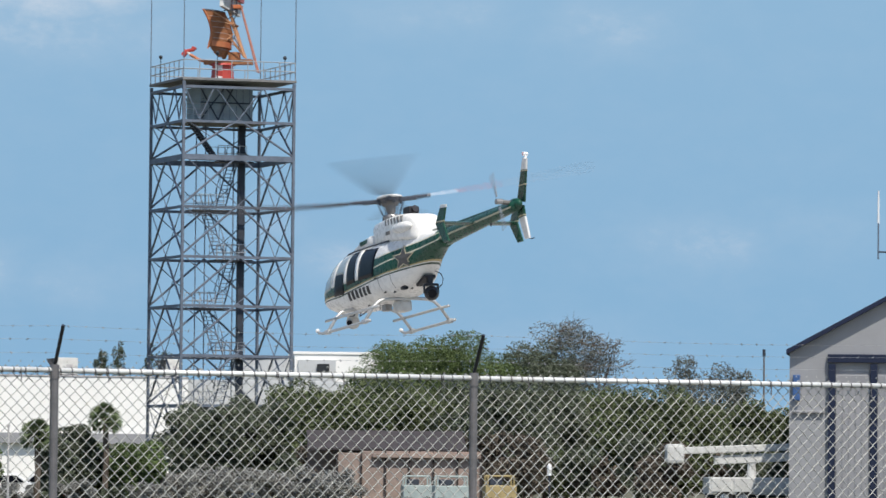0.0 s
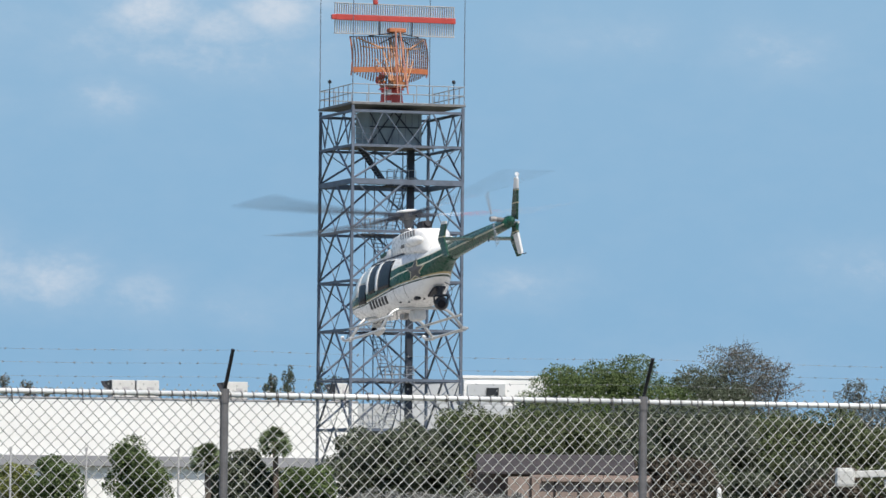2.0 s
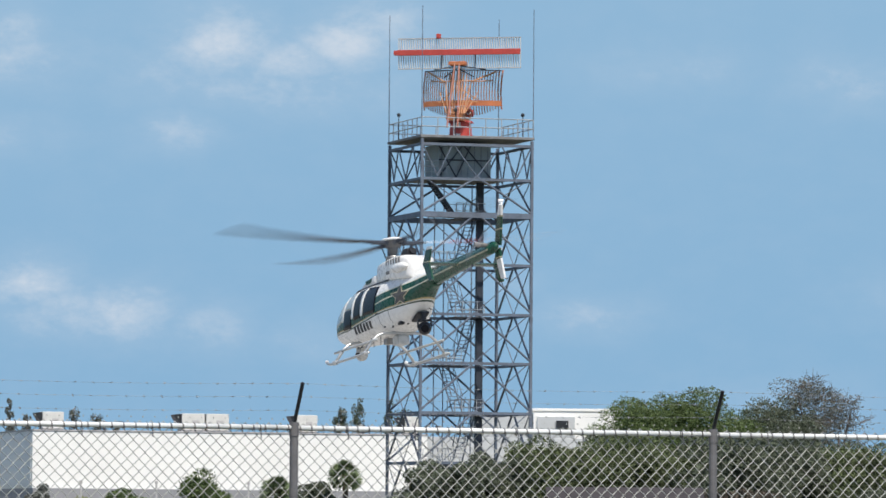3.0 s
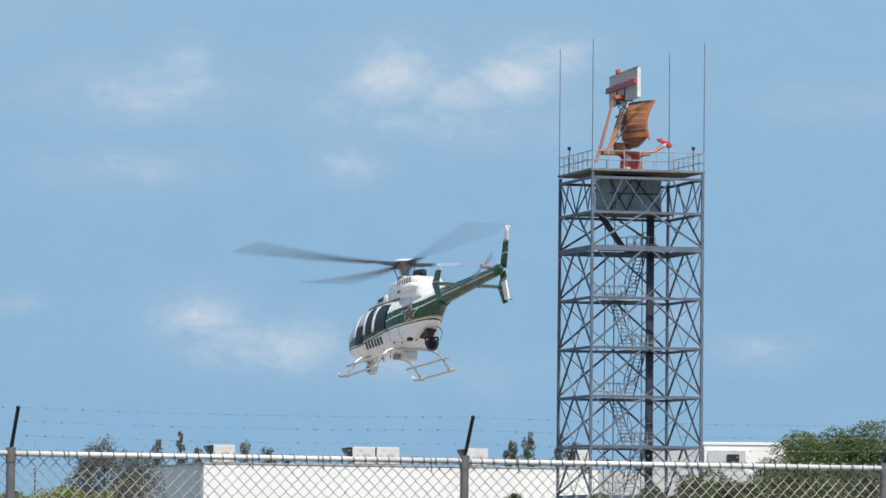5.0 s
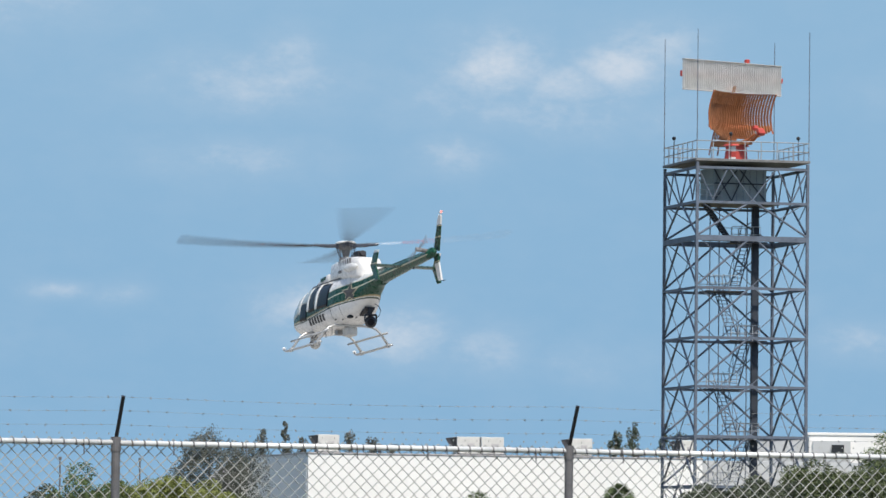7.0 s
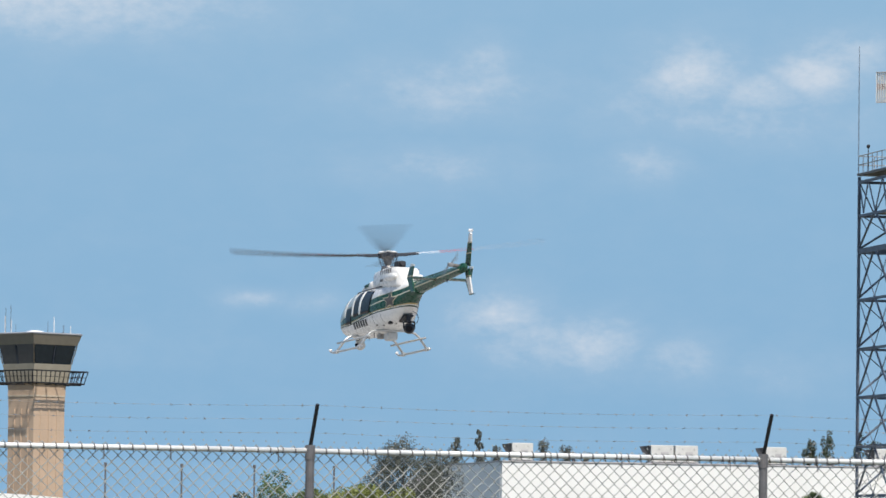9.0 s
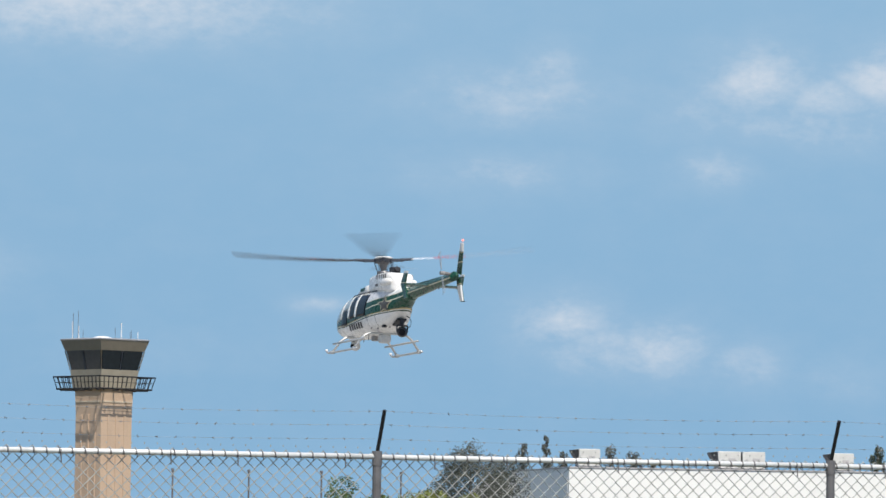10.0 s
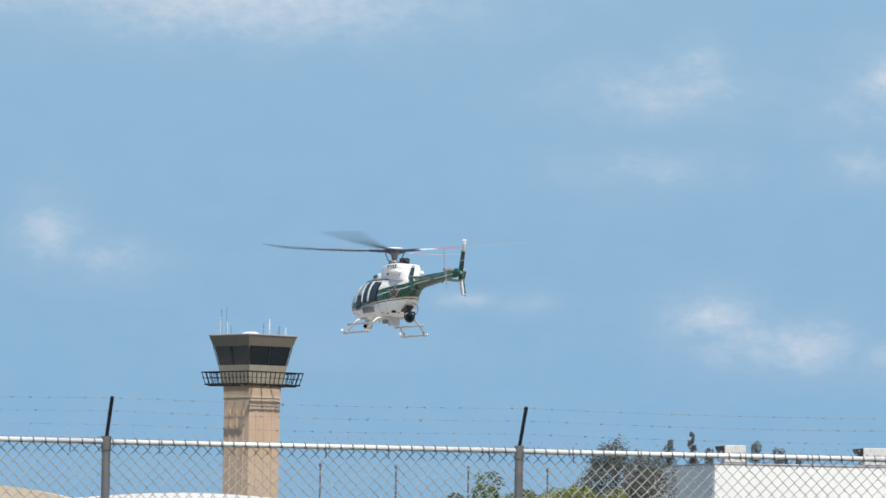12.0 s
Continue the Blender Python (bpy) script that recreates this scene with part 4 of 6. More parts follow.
def car(bearing, d, mat, rot, label):
    o = spot(bearing, d)
    c = thing("parked_car", pose(o.x, o.y, 0, 0, 0, rot), label, "car", "parked cars")
    prof = [(-2.15, 0.35), (-2.2, 0.75), (-1.9, 0.92), (-1.45, 0.96), (-0.85, 1.42), (0.55, 1.45), (1.15, 1.0), (1.95, 0.88), (2.2, 0.7), (2.2, 0.35)]
    bm = bmesh.new()
    loft(bm, [[(x, y, 0.35 + (z - 0.35) * k) for x, z in prof] for y, k in ((-0.85, 0.93), (-0.75, 1.0), (0.75, 1.0), (0.85, 0.93))])
    part("body", bm, mat, c)
    for s in (-1, 1):
        bm = bmesh.new()
        loft(bm, [[(-1.2, y, 0.95), (-0.8, y, 1.3), (0.5, y, 1.33), (0.95, y, 0.98)] for y in (s * 0.84, s * 0.875)])
        part("side_window", bm, "dark_glass", c)
        for x in (-1.35, 1.35):
            bm = bmesh.new()
            bar(bm, (x, s * 0.7, 0.33), (x, s * 0.9, 0.33), 0.33, 16)
            w = part("wheel", bm, "rubber", c)
            bm = bmesh.new()
            bar(bm, (x, s * 0.89, 0.33), (x, s * 0.92, 0.33), 0.19, 12)
            part("rim", bm, "chrome", w)


for b, d, mt, r, lab in ((-6.3, 207, "white_paint", 12, "white car parked behind the shrubs"), (-5.05, 209, "red", 20, "red car parked behind the shrubs"), (-4.2, 208, "teal", 5, "pale blue-green car parked behind the shrubs"),
                         (-5.65, 211, "white_paint", 160, "white car parked behind the shrubs"), (-3.75, 209, "trim_grey", 15, "grey car parked behind the shrubs")):
    car(b, d, mt, r, lab)


def bucket_truck():
    D = 207
    o = spot(3.78, D)
    t = thing("bucket_truck", pose(o.x, o.y, 0, 0, 0, 6), "white utility truck with a lowered bucket boom", "truck")
    bm = bmesh.new()
    box(bm, (5.0, 2.1, 0.9), pose(2.7, 0, 1.15), 0.06)
    part("utility_body", bm, "truck_white", t)
    bm = bmesh.new()
    loft(bm, [[(5.3, y, 0.6), (5.3, y, 2.35), (6.5, y, 2.35), (7.1, y, 1.5), (8.3, y, 1.4), (8.4, y, 0.6)] for y in (-1.05, 1.05)])
    cab = part("cab", bm, "truck_white", t)
    for s in (-1, 1):
        bm = bmesh.new()
        loft(bm, [[(5.6, y, 1.5), (5.6, y, 2.2), (6.4, y, 2.2), (6.85, y, 1.5)] for y in (s * 1.055, s * 1.075)])
        part("side_window", bm, "dark_glass", cab)
        for x in (1.0, 2.0, 7.2):
            bm = bmesh.new()
            bar(bm, (x, s * 0.75, 0.47), (x, s * 1.08, 0.47), 0.47, 18)
            w = part("wheel", bm, "rubber", t)
            bm = bmesh.new()
            bar(bm, (x, s * 1.07, 0.47), (x, s * 1.11, 0.47), 0.26, 14)
            part("rim", bm, "chrome", w)
    for k in range(4):
        bm = bmesh.new()
        box(bm, (1.05, 0.05, 0.7), pose(0.85 + 1.2 * k, -1.078, 1.2), 0.015)
        part("locker_door", bm, "truck_white", t)
    bm = bmesh.new()
    bar(bm, (2.6, 0, 1.55), (2.6, 0, 2.5), 0.25, 14, 0.2)
    part("turret", bm, "truck_white", t)
    bm = bmesh.new()
    box(bm, (8.6, 0.34, 0.36), pose(3.2, -0.25, 3.15, 0, -2.5, 0), 0.05)
    part("upper_boom", bm, "truck_white", t)
    bm = bmesh.new()
    box(bm, (6.6, 0.3, 0.44), pose(3.9, -0.1, 2.66, 0, -3, 0), 0.05)
    part("lower_boom", bm, "truck_white", t)
    bm = bmesh.new()
    box(bm, (0.95, 0.8, 1.0), pose(-1.5, -0.25, 2.8), 0.16)
    part("bucket", bm, "truck_white", t, "rounded white work bucket")
    bm = bmesh.new()
    box(bm, (8.0, 0.9, 0.22), pose(4.2, 0, 0.66), 0.02)
    part("chassis", bm, "tower_dark", t)


bucket_truck()


# ---- trees ----
def crown_mesh(name, clumps, leaves, leaf, mat, rng, flat=0.75):
    """Many small bent leaf sprays round clump centres (centre, radius)."""
    n = leaves
    pick = rng.choice(len(clumps), n, p=np.array([c[1] ** 2 for c in clumps]) / sum(c[1] ** 2 for c in clumps))
    cen = np.array([c[0] for c in clumps])[pick]
    rad = np.array([c[1] for c in clumps])[pick]
    d = rng.normal(size=(n, 3))
    d /= np.linalg.norm(d, axis=1)[:, None]
    r = rad * rng.uniform(0.45, 1.08, n) ** 0.6
    pos = cen + d * r[:, None] * np.array([1, 1, flat])
    u = rng.normal(size=(n, 3)) + d * 0.3
    u /= np.linalg.norm(u, axis=1)[:, None]
    v = np.cross(u, rng.normal(size=(n, 3)))
    v /= np.linalg.norm(v, axis=1)[:, None]
    s = leaf * rng.uniform(0.6, 1.4, n)[:, None]
    w = np.cross(u, v) * s * 0.25
    verts = np.stack([pos - u * s, pos + v * s * 0.45 + w, pos + u * s, pos - v * s * 0.45 + w], 1).reshape(-1, 3)
    faces = [f for k in range(n) for f in ((4 * k, 4 * k + 1, 4 * k + 2), (4 * k, 4 * k + 2, 4 * k + 3))]
    me = bpy.data.meshes.new(name)
    me.from_pydata(verts.tolist(), [], faces)
    me.materials.append(M[mat])
    return me


def tree(bearing, d, top, width, mat, label, seed, leaf=0.105, leaves=5200, low=0.12, name="tree", lumps=30, trunk_r=0.16, category="tree", twigs=0):
    rng = np.random.default_rng(seed)
    o = spot(bearing, d)
    t = thing(name, pose(o.x, o.y, 0), label, category)
    z0 = top * low
    hc, rc = (top - z0) / 2, width / 2
    clumps = []
    small = 1.0 if lumps < 55 else 0.72
    for k in range(lumps):
        v = rng.normal(size=3)
        v /= np.linalg.norm(v)
        v *= rng.uniform(0.35, 0.86)
        r = rng.uniform(0.24, 0.42) * min(rc, hc) * 1.15 * small * rng.uniform(0.7, 1.2)
        c = np.array([v[0] * rc, v[1] * rc * 0.8, z0 + hc + v[2] * hc])
        c[2] = min(c[2], top - r * 0.75)
        clumps.append((c, r))
    peak = max(c[2] + 0.75 * r for c, r in clumps)
    for c, r in clumps:
        c[2] = z0 + (c[2] - z0) * (top - z0) / (peak - z0)
    bm = bmesh.new()
    fork = Vector((rng.uniform(-0.2, 0.2), 0, z0 + hc * 0.5))
    pipe(bm, [(0, 0, 0), (0.05, 0.03, z0 * 0.6), fork], trunk_r, 7)
    trunk = part("trunk", bm, "bark", t)
    for c, r in clumps[:9]:
        bm = bmesh.new()
        p = Vector(c)
        bar(bm, fork, fork.lerp(p, 0.55) + Vector((0, 0, 0.2)), trunk_r * 0.5, 5, trunk_r * 0.3)
        bar(bm, fork.lerp(p, 0.55) + Vector((0, 0, 0.2)), p, trunk_r * 0.3, 5, trunk_r * 0.12)
        part("limb", bm, "bark", trunk)
    if twigs:
        # bare twigs that stand out of the crown
        bm = bmesh.new()
        for k in range(twigs):
            c, r = clumps[int(rng.integers(len(clumps)))]
            v = Vector(rng.normal(size=3).tolist()).normalized()
            v.z = abs(v.z) * 0.8
            p = Vector(c.tolist())
            q = p + v * r * 1.2
            bar(bm, p, q, 0.022, 4, 0.010)
            for _ in range(3):
                w = (v + Vector(rng.normal(size=3).tolist()) * 0.5).normalized()
                s = p.lerp(q, float(rng.uniform(0.4, 0.9)))
                bar(bm, s, s + w * r * 0.5, 0.012, 3, 0.006)
        tagged(part("twig_spray", bm, "bark", t), kind="stuff")
    me = crown_mesh("crown", clumps, int(leaves * 1.9), leaf, mat, rng)
    ob = new("crown", me)
    ob.parent = t
    return t


GREEN = "broad leafy green tree with a dense uneven crown"
# row of dense trees behind the fence
for k, (b, tp, w, mt) in enumerate(((-3.35, 1.02, 4.2, "leaf_dark"), (-2.75, 1.15, 4.6, "leaf_dark"), (-2.1, 1.32, 5.0, "leaf"), (-1.45, 1.42, 5.2, "leaf"), (-0.7, 1.45, 5.6, "leaf"), (0.05, 1.40, 5.6, "leaf"), (0.8, 1.44, 5.6, "leaf_dark"),
                                    (1.5, 1.42, 5.4, "leaf_dark"), (2.2, 1.36, 5.2, "leaf"), (2.85, 1.32, 4.8, "leaf"), (3.5, 1.2, 4.6, "leaf"), (4.1, 1.12, 4.6, "leaf_dark"), (4.62, 1.14, 4.2, "leaf"))):
    tree(b, 221 + (k % 3) * 4, high(tp, 223), w * 1.45, mt, GREEN if mt == "leaf" else "dark green leafy tree with a dense shaded crown", 20 + k, leaves=15000, lumps=70, leaf=0.092)
for k, b in enumerate((-1.6, -0.2, 1.2, 1.9, 3.2, 4.4)):
    tree(b, 214 + k % 2, high(0.42 + 0.1 * (k % 3), 214), 3.6, "leaf_brown" if k % 2 == 0 else "leaf_dark", "low brownish undergrowth shrub below the trees", 60 + k, leaves=2600, low=0.02, name="shrub", lumps=14, trunk_r=0.07, category="shrub")
for k in range(13):
    tree(-2.2 + 0.57 * k, 217 + k % 3, high(0.30 + 0.12 * (k * 7 % 4), 217), 3.4, ("leaf_dark", "leaf", "leaf_brown")[k % 3], "low dense undergrowth shrub below the trees", 300 + k, leaves=2400, low=0.0, name="shrub", lumps=22, trunk_r=0.06, category="shrub")
# taller trees behind
tree(-0.5, 280, high(2.02, 280), 8.8, "leaf_bright", "tall bright green tree above the row", 81, lumps=110, leaves=26000, low=0.3, leaf=0.085)
tree(0.3, 282, high(2.10, 280), 9.0, "leaf_bright", "tall bright green tree above the row", 82, lumps=110, leaves=26000, low=0.3, leaf=0.085)
tree(1.3, 284, high(2.0, 280), 9.8, "leaf_dark", "tall dark green tree above the row", 83, lumps=110, leaves=26000, low=0.3, leaf=0.085)
tree(1.8, 286, high(2.34, 280), 7.2, "leaf_grey", "tall thinly leaved greyish tree with bare twigs", 84, leaves=5200, low=0.35, lumps=56, twigs=150, leaf=0.08)
tree(2.25, 285, high(2.15, 280), 5.2, "leaf_grey", "tall thinly leaved greyish tree with bare twigs", 85, leaves=2200, low=0.35, lumps=30, twigs=130, leaf=0.08)
for k, (b, e, w) in enumerate(((3.45, 1.72, 3.2), (3.95, 1.62, 4.2), (4.3, 1.5, 2.6), (3.65, 1.3, 5.0))):
    tree(b, 330, high(e + 0.06, 330), w * 1.35, "leaf_feather", "distant thin greyish tree", 90 + k, leaves=3000, low=0.2, lumps=44, twigs=60)


def conifer(bearing, d, top, width, mat, label, seed, leaves=6000, leaf=0.09):
    """A feathery upright tree: ragged tufts along a slim stem."""
    rng = np.random.default_rng(seed)
    o = spot(bearing, d)
    t = thing("conifer", pose(o.x, o.y, 0), label, "tree")
    bm = bmesh.new()
    bar(bm, (0, 0, 0), (0, 0, top * 0.95), 0.16, 6, 0.04)
    trunk = part("trunk", bm, "bark", t)
    clumps = []
    for k in range(80):
        u = rng.uniform(0, 1) ** 0.8
        z = top * (0.18 + 0.76 * u)
        reach = width / 2 * (1.0 - 0.72 * u ** 1.6) * rng.uniform(0.25, 1.0)
        a = rng.uniform(0, 2 * math.pi)
        clumps.append((np.array([reach * math.cos(a), reach * math.sin(a), z + reach * 0.4]), width * rng.uniform(0.06, 0.16) * (1.15 - 0.5 * u)))
    for c, r in clumps[:14]:
        bm = bmesh.new()
        bar(bm, (0, 0, max(0.5, c[2] - 0.6)), Vector(c), 0.035, 4, 0.012)
        part("limb", bm, "bark", trunk)
    ob = new("crown", crown_mesh("crown", clumps, leaves, leaf, mat, rng, 1.5))
    ob.parent = t


# slim conifers behind the warehouse
for k, (b, e, w) in enumerate(((-4.92, 1.80, 1.9), (-4.68, 1.92, 1.8), (-4.22, 1.9, 1.7), (-4.02, 1.75, 2.4), (-8.78, 1.72, 2.2), (-8.45, 1.62, 2.2), (-9.05, 1.6, 2.0), (-10.05, 1.72, 2.0), (-9.7, 1.85, 1.2), (-9.45, 1.62, 1.6), (-8.15, 1.55, 1.4))):
    conifer(b, 372, high(e + 0.06, 372), w * 1.5, "leaf_feather" if k > 3 else "leaf_dark", "slim feathery dark conifer behind the warehouse", 110 + k)
conifer(-10.8, 318, high(1.62, 318), 8.6, "leaf_feather", "feathery grey-green conifer beside the warehouse end", 131, leaves=20000, leaf=0.085)
conifer(-10.35, 322, high(1.46, 322), 6.4, "leaf_feather", "feathery grey-green conifer beside the warehouse end", 132, leaves=14000, leaf=0.085)
tree(-20.2, 420, high(1.0, 420), 5.0, "leaf_grey", "distant greyish tree behind the hangar shed", 133, leaves=1600, low=0.1, name="tree")
# shrubs in front of the warehouse
for k, (b, e, w, mt) in enumerate(((-12.55, 1.22, 4.8, "leaf_bright"), (-13.1, 0.9, 3.0, "leaf_dark"), (-11.95, 0.98, 3.8, "leaf_yellow"), (-11.4, 1.04, 3.8, "leaf_yellow"), (-10.95, 1.0, 3.6, "leaf_yellow"), (-10.5, 0.8, 3.4, "leaf"),
                                   (-8.05, 0.56, 2.8, "leaf_bright"), (-8.6, 0.45, 2.4, "leaf_yellow"), (-6.83, 0.86, 3.4, "leaf_bright"), (-5.55, 0.52, 2.2, "leaf_dark"), (-5.25, 0.7, 2.4, "leaf_dark"), (-4.95, 0.42, 2.6, "leaf_bright"), (-4.4, 0.46, 2.8, "leaf_bright"), (-9.3, 0.62, 1.6, "leaf_grey"))):
    tree(b, 198 + k % 3, high(e, 198), w, mt, {"leaf": "rounded green shrub before the white wall", "leaf_dark": "dark green shrub before the white wall", "leaf_yellow": "yellowish green shrub beyond the fence", "leaf_bright": "bright green leafy shrub beyond the fence", "leaf_grey": "thin greyish shrub before the white wall"}[mt],
         150 + k, leaf=0.085, leaves=8500, low=0.02, name="shrub", lumps=52, trunk_r=0.07, category="shrub")


M["hazy_brush"] = material("hazy_brush", (0.235, 0.232, 0.215), 0.9, vary=0.25, scale=0.6, island=0.45)
# pale brush added as grey haze, low before the parked cars and storage block
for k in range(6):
    tree(-3.85 + 0.47 * k, 198.5 + k % 2, high(0.05 + 0.035 * (k * 5 % 3), 199), 3.4, "hazy_brush", "pale grey brush standing in for haze beyond the fence", 340 + k, leaf=0.07, leaves=2600, low=0.0, name="shrub", lumps=34, trunk_r=0.05, category="shrub", twigs=40)
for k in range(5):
    tree(-6.2 + 0.5 * k, 197 + k % 2, 1.0 + 0.12 * (k % 3), 2.6, "leaf_dark" if k % 2 else "hazy_brush", "low scrub beside the parked cars", 350 + k, leaf=0.07, leaves=1800, low=0.0, name="shrub", lumps=26, trunk_r=0.05, category="shrub")


def far_woods():
    """The low wooded skyline beyond the airfield."""
    rng = np.random.default_rng(9)
    clumps = []
    for k in range(420):
        a = radians(rng.uniform(-24, 12))
        d = rng.uniform(1000, 1200)
        clumps.append((np.array([d * math.sin(a), d * math.cos(a), rng.uniform(0.5, 4.0)]), rng.uniform(1.8, 3.4)))
    ob = new("far_woods", crown_mesh("far_woods", clumps, 26000, 0.7, "leaf_dark", rng, 0.9))
    tagged(ob, "low distant belt of dark green woods", "woods", kind="stuff")


far_woods()


def palm(bearing, d, z, r, seed):
    rng = np.random.default_rng(seed)
    o = spot(bearing, d)
    t = thing("palm_tree", pose(o.x, o.y, 0), "small fan palm with a round shaggy green head", "palm")
    bm = bmesh.new()
    pipe(bm, [(0, 0, 0), (0.08, 0, (z - r) * 0.5), (0, 0, z - r)], 0.16, 8)
    part("trunk", bm, "bark", t)
    for k in range(95):
        a, e = rng.uniform(0, 2 * math.pi), rng.uniform(-0.7, 1.5)
        d0 = Vector((math.cos(a) * math.cos(e), math.sin(a) * math.cos(e), math.sin(e)))
        side = d0.orthogonal().normalized()
        base, tip = Vector((0, 0, z - r)), Vector((0, 0, z - r)) + d0 * r * rng.uniform(0.75, 1.0)
        bm = bmesh.new()
        bar(bm, base, base.lerp(tip, 0.5), 0.015, 4)
        for j in range(-4, 5):
            q = (d0 + side * j * 0.22).normalized()
            p = base.lerp(tip, 0.5)
            end = p + q * r * 0.5 - Vector((0, 0, 0.12 + 0.03 * abs(j)))
            n = side.cross(d0) * 0.055
            bm.faces.new([bm.verts.new(c) for c in (p - n, p.lerp(end, 0.5) + d0.cross(n), end, p.lerp(end, 0.5) - d0.cross(n))])
        part("frond", bm, "palm", t)


palm(-4.86, 198, 5.25, 0.98, 5)
palm(-5.84, 197, 4.4, 1.0, 6)


# ---- chain-link fence ----
F0, FD = Vector((0.2, 37.63, 0)), Vector((1, 0.5224, 0)).normalized()
POSTS = [-19.163, -15.899, -12.635, -9.35, -6.391, -3.169, 0.028, 3.58, 6.844, 10.108]
RAIL = 2.30
LEAN = Vector((FD.y, -FD.x, 0))      # towards the eye: the barbed arms lean out this way


def fence_at(s, z, off=0.0):
    return F0 + FD * s + LEAN * off + Vector((0, 0, z))


def fence():
    f = thing("chain_link_fence", pose(0, 0, 0), "galvanised chain-link fence with three strands of barbed wire", "fence")
    for s in POSTS:
        bm = bmesh.new()
        bar(bm, fence_at(s, 0), fence_at(s, RAIL + 0.01), 0.029, 14)
        p = part("post", bm, "post", f)
        bm = bmesh.new()
        bar(bm, fence_at(s, RAIL - 0.08), fence_at(s, RAIL + 0.015), 0.033, 14)
        part("cap", bm, "post", p)
        bm = bmesh.new()
        a, b = fence_at(s, RAIL + 0.0), fence_at(s, RAIL + 0.278, 0.139)
        pipe(bm, [a, a.lerp(b, 0.06), a.lerp(b, 0.95), b], 0.0135, 8)
        part("arm", bm, "black_steel", f, "dark leaning barbed-wire arm")
    for s0, s1 in zip(POSTS, POSTS[1:]):
        bm = bmesh.new()
        bar(bm, fence_at(s0, RAIL - 0.025), fence_at(s1, RAIL - 0.022), 0.018, 14)
        part("top_rail", bm, "rail", f, "pale round top rail", smooth=True)
    pitch, wr = 0.0426, 0.0036
    s_lo, s_hi = POSTS[0], POSTS[-1]
    for i in range(len(POSTS) - 1):
        a, b = POSTS[i], POSTS[i + 1]
        verts, faces = [], []
        k0, k1 = math.ceil(a / pitch), math.ceil(b / pitch)
        zt, zb = RAIL + 0.010, 0.05
        step = pitch * 0.998
        n = int((zt - zb) / step)
        for k in range(k0, k1):
            # each woven wire zigzags between its neighbours
            ring_prev = None
            for j in range(n + 1):
                z = zt - j * step
                s = k * pitch + (pitch / 2 if (j + k) % 2 else -pitch / 2) * 1.06
                off = -0.028 + 0.004 * (1 if (j + k) % 2 else -1) + 0.0
                c = fence_at(s, z, off)
                base = len(verts)
                for dx, dy in ((-wr, 0), (0, -wr), (wr, 0), (0, wr)):
                    verts.append(tuple(c + FD * dx * 1.25 + LEAN * dy))
                if ring_prev is not None:
                    for q in range(4):
                        faces.append((ring_prev + q, ring_prev + (q + 1) % 4, base + (q + 1) % 4, base + q))
                ring_prev = base
        me = bpy.data.meshes.new("mesh_panel")
        me.from_pydata(verts, [], faces)
        me.materials.append(M["wire"])
        ob = new("mesh_panel", me)
        ob.parent = f
        tagged(ob, "woven galvanised wire mesh", kind="stuff")
        bm, ends = bmesh.new(), bmesh.new()
        for k in range(k0, k1, 2):
            c = fence_at(k * pitch, RAIL + 0.030, -0.020)
            bar(ends, c, c + Vector((0, 0, 0.011)), 0.004, 5)
            d = k * pitch + 0.02
            bar(bm, fence_at(d - 0.0035, RAIL - 0.0235), fence_at(d + 0.0035, RAIL - 0.0235), 0.0196, 10)
            pipe(bm, [fence_at(d, RAIL + 0.004, -0.012), fence_at(d + 0.003, RAIL - 0.012, 0.018), fence_at(d + 0.006, RAIL - 0.034, 0.022), fence_at(d + 0.008, RAIL - 0.054, 0.008)], 0.0024, 4)
        tagged(part("knuckles", ends, "wire", f), kind="stuff")
        tagged(part("tie_wire", bm, "post", f), kind="stuff")
        for j in range(5):
            s = a + (b - a) * (j + 0.5) / 5 + 0.07 * (-1) ** j
            bm = bmesh.new()
            bar(bm, fence_at(s - 0.003, RAIL - 0.025), fence_at(s + 0.003, RAIL - 0.025), 0.022, 10)
            bar(bm, fence_at(s, RAIL - 0.1, 0.026), fence_at(s, RAIL - 0.04, 0.026), 0.004, 5)
            part("tie", bm, "post", f)
        for q, (h, o) in enumerate(((0.095, 0.048), (0.185, 0.093), (0.272, 0.137))):
            rng = random.Random(i * 7 + q)
            bm = bmesh.new()
            m = 8
            pts = [fence_at(a + (b - a) * k / m, RAIL + h - 0.018 * math.sin(math.pi * k / m) + rng.uniform(-0.002, 0.002), o) for k in range(m + 1)]
            pipe(bm, pts, 0.0007, 4)
            s = a + rng.uniform(0.03, 0.1)
            while s < b:
                u = (s - a) / (b - a)
                c = fence_at(s, RAIL + h - 0.018 * math.sin(math.pi * u), o)
                for _ in range(2):
                    v = Vector((rng.uniform(-1, 1), rng.uniform(-1, 1), rng.uniform(-1, 1))).normalized() * 0.011
                    bar(bm, c - v, c + v, 0.0014, 4)
                bar(bm, c - FD * 0.006, c + FD * 0.006, 0.003, 5)
                s += 0.127
            part("barbed_strand", bm, "barb", f)


fence()


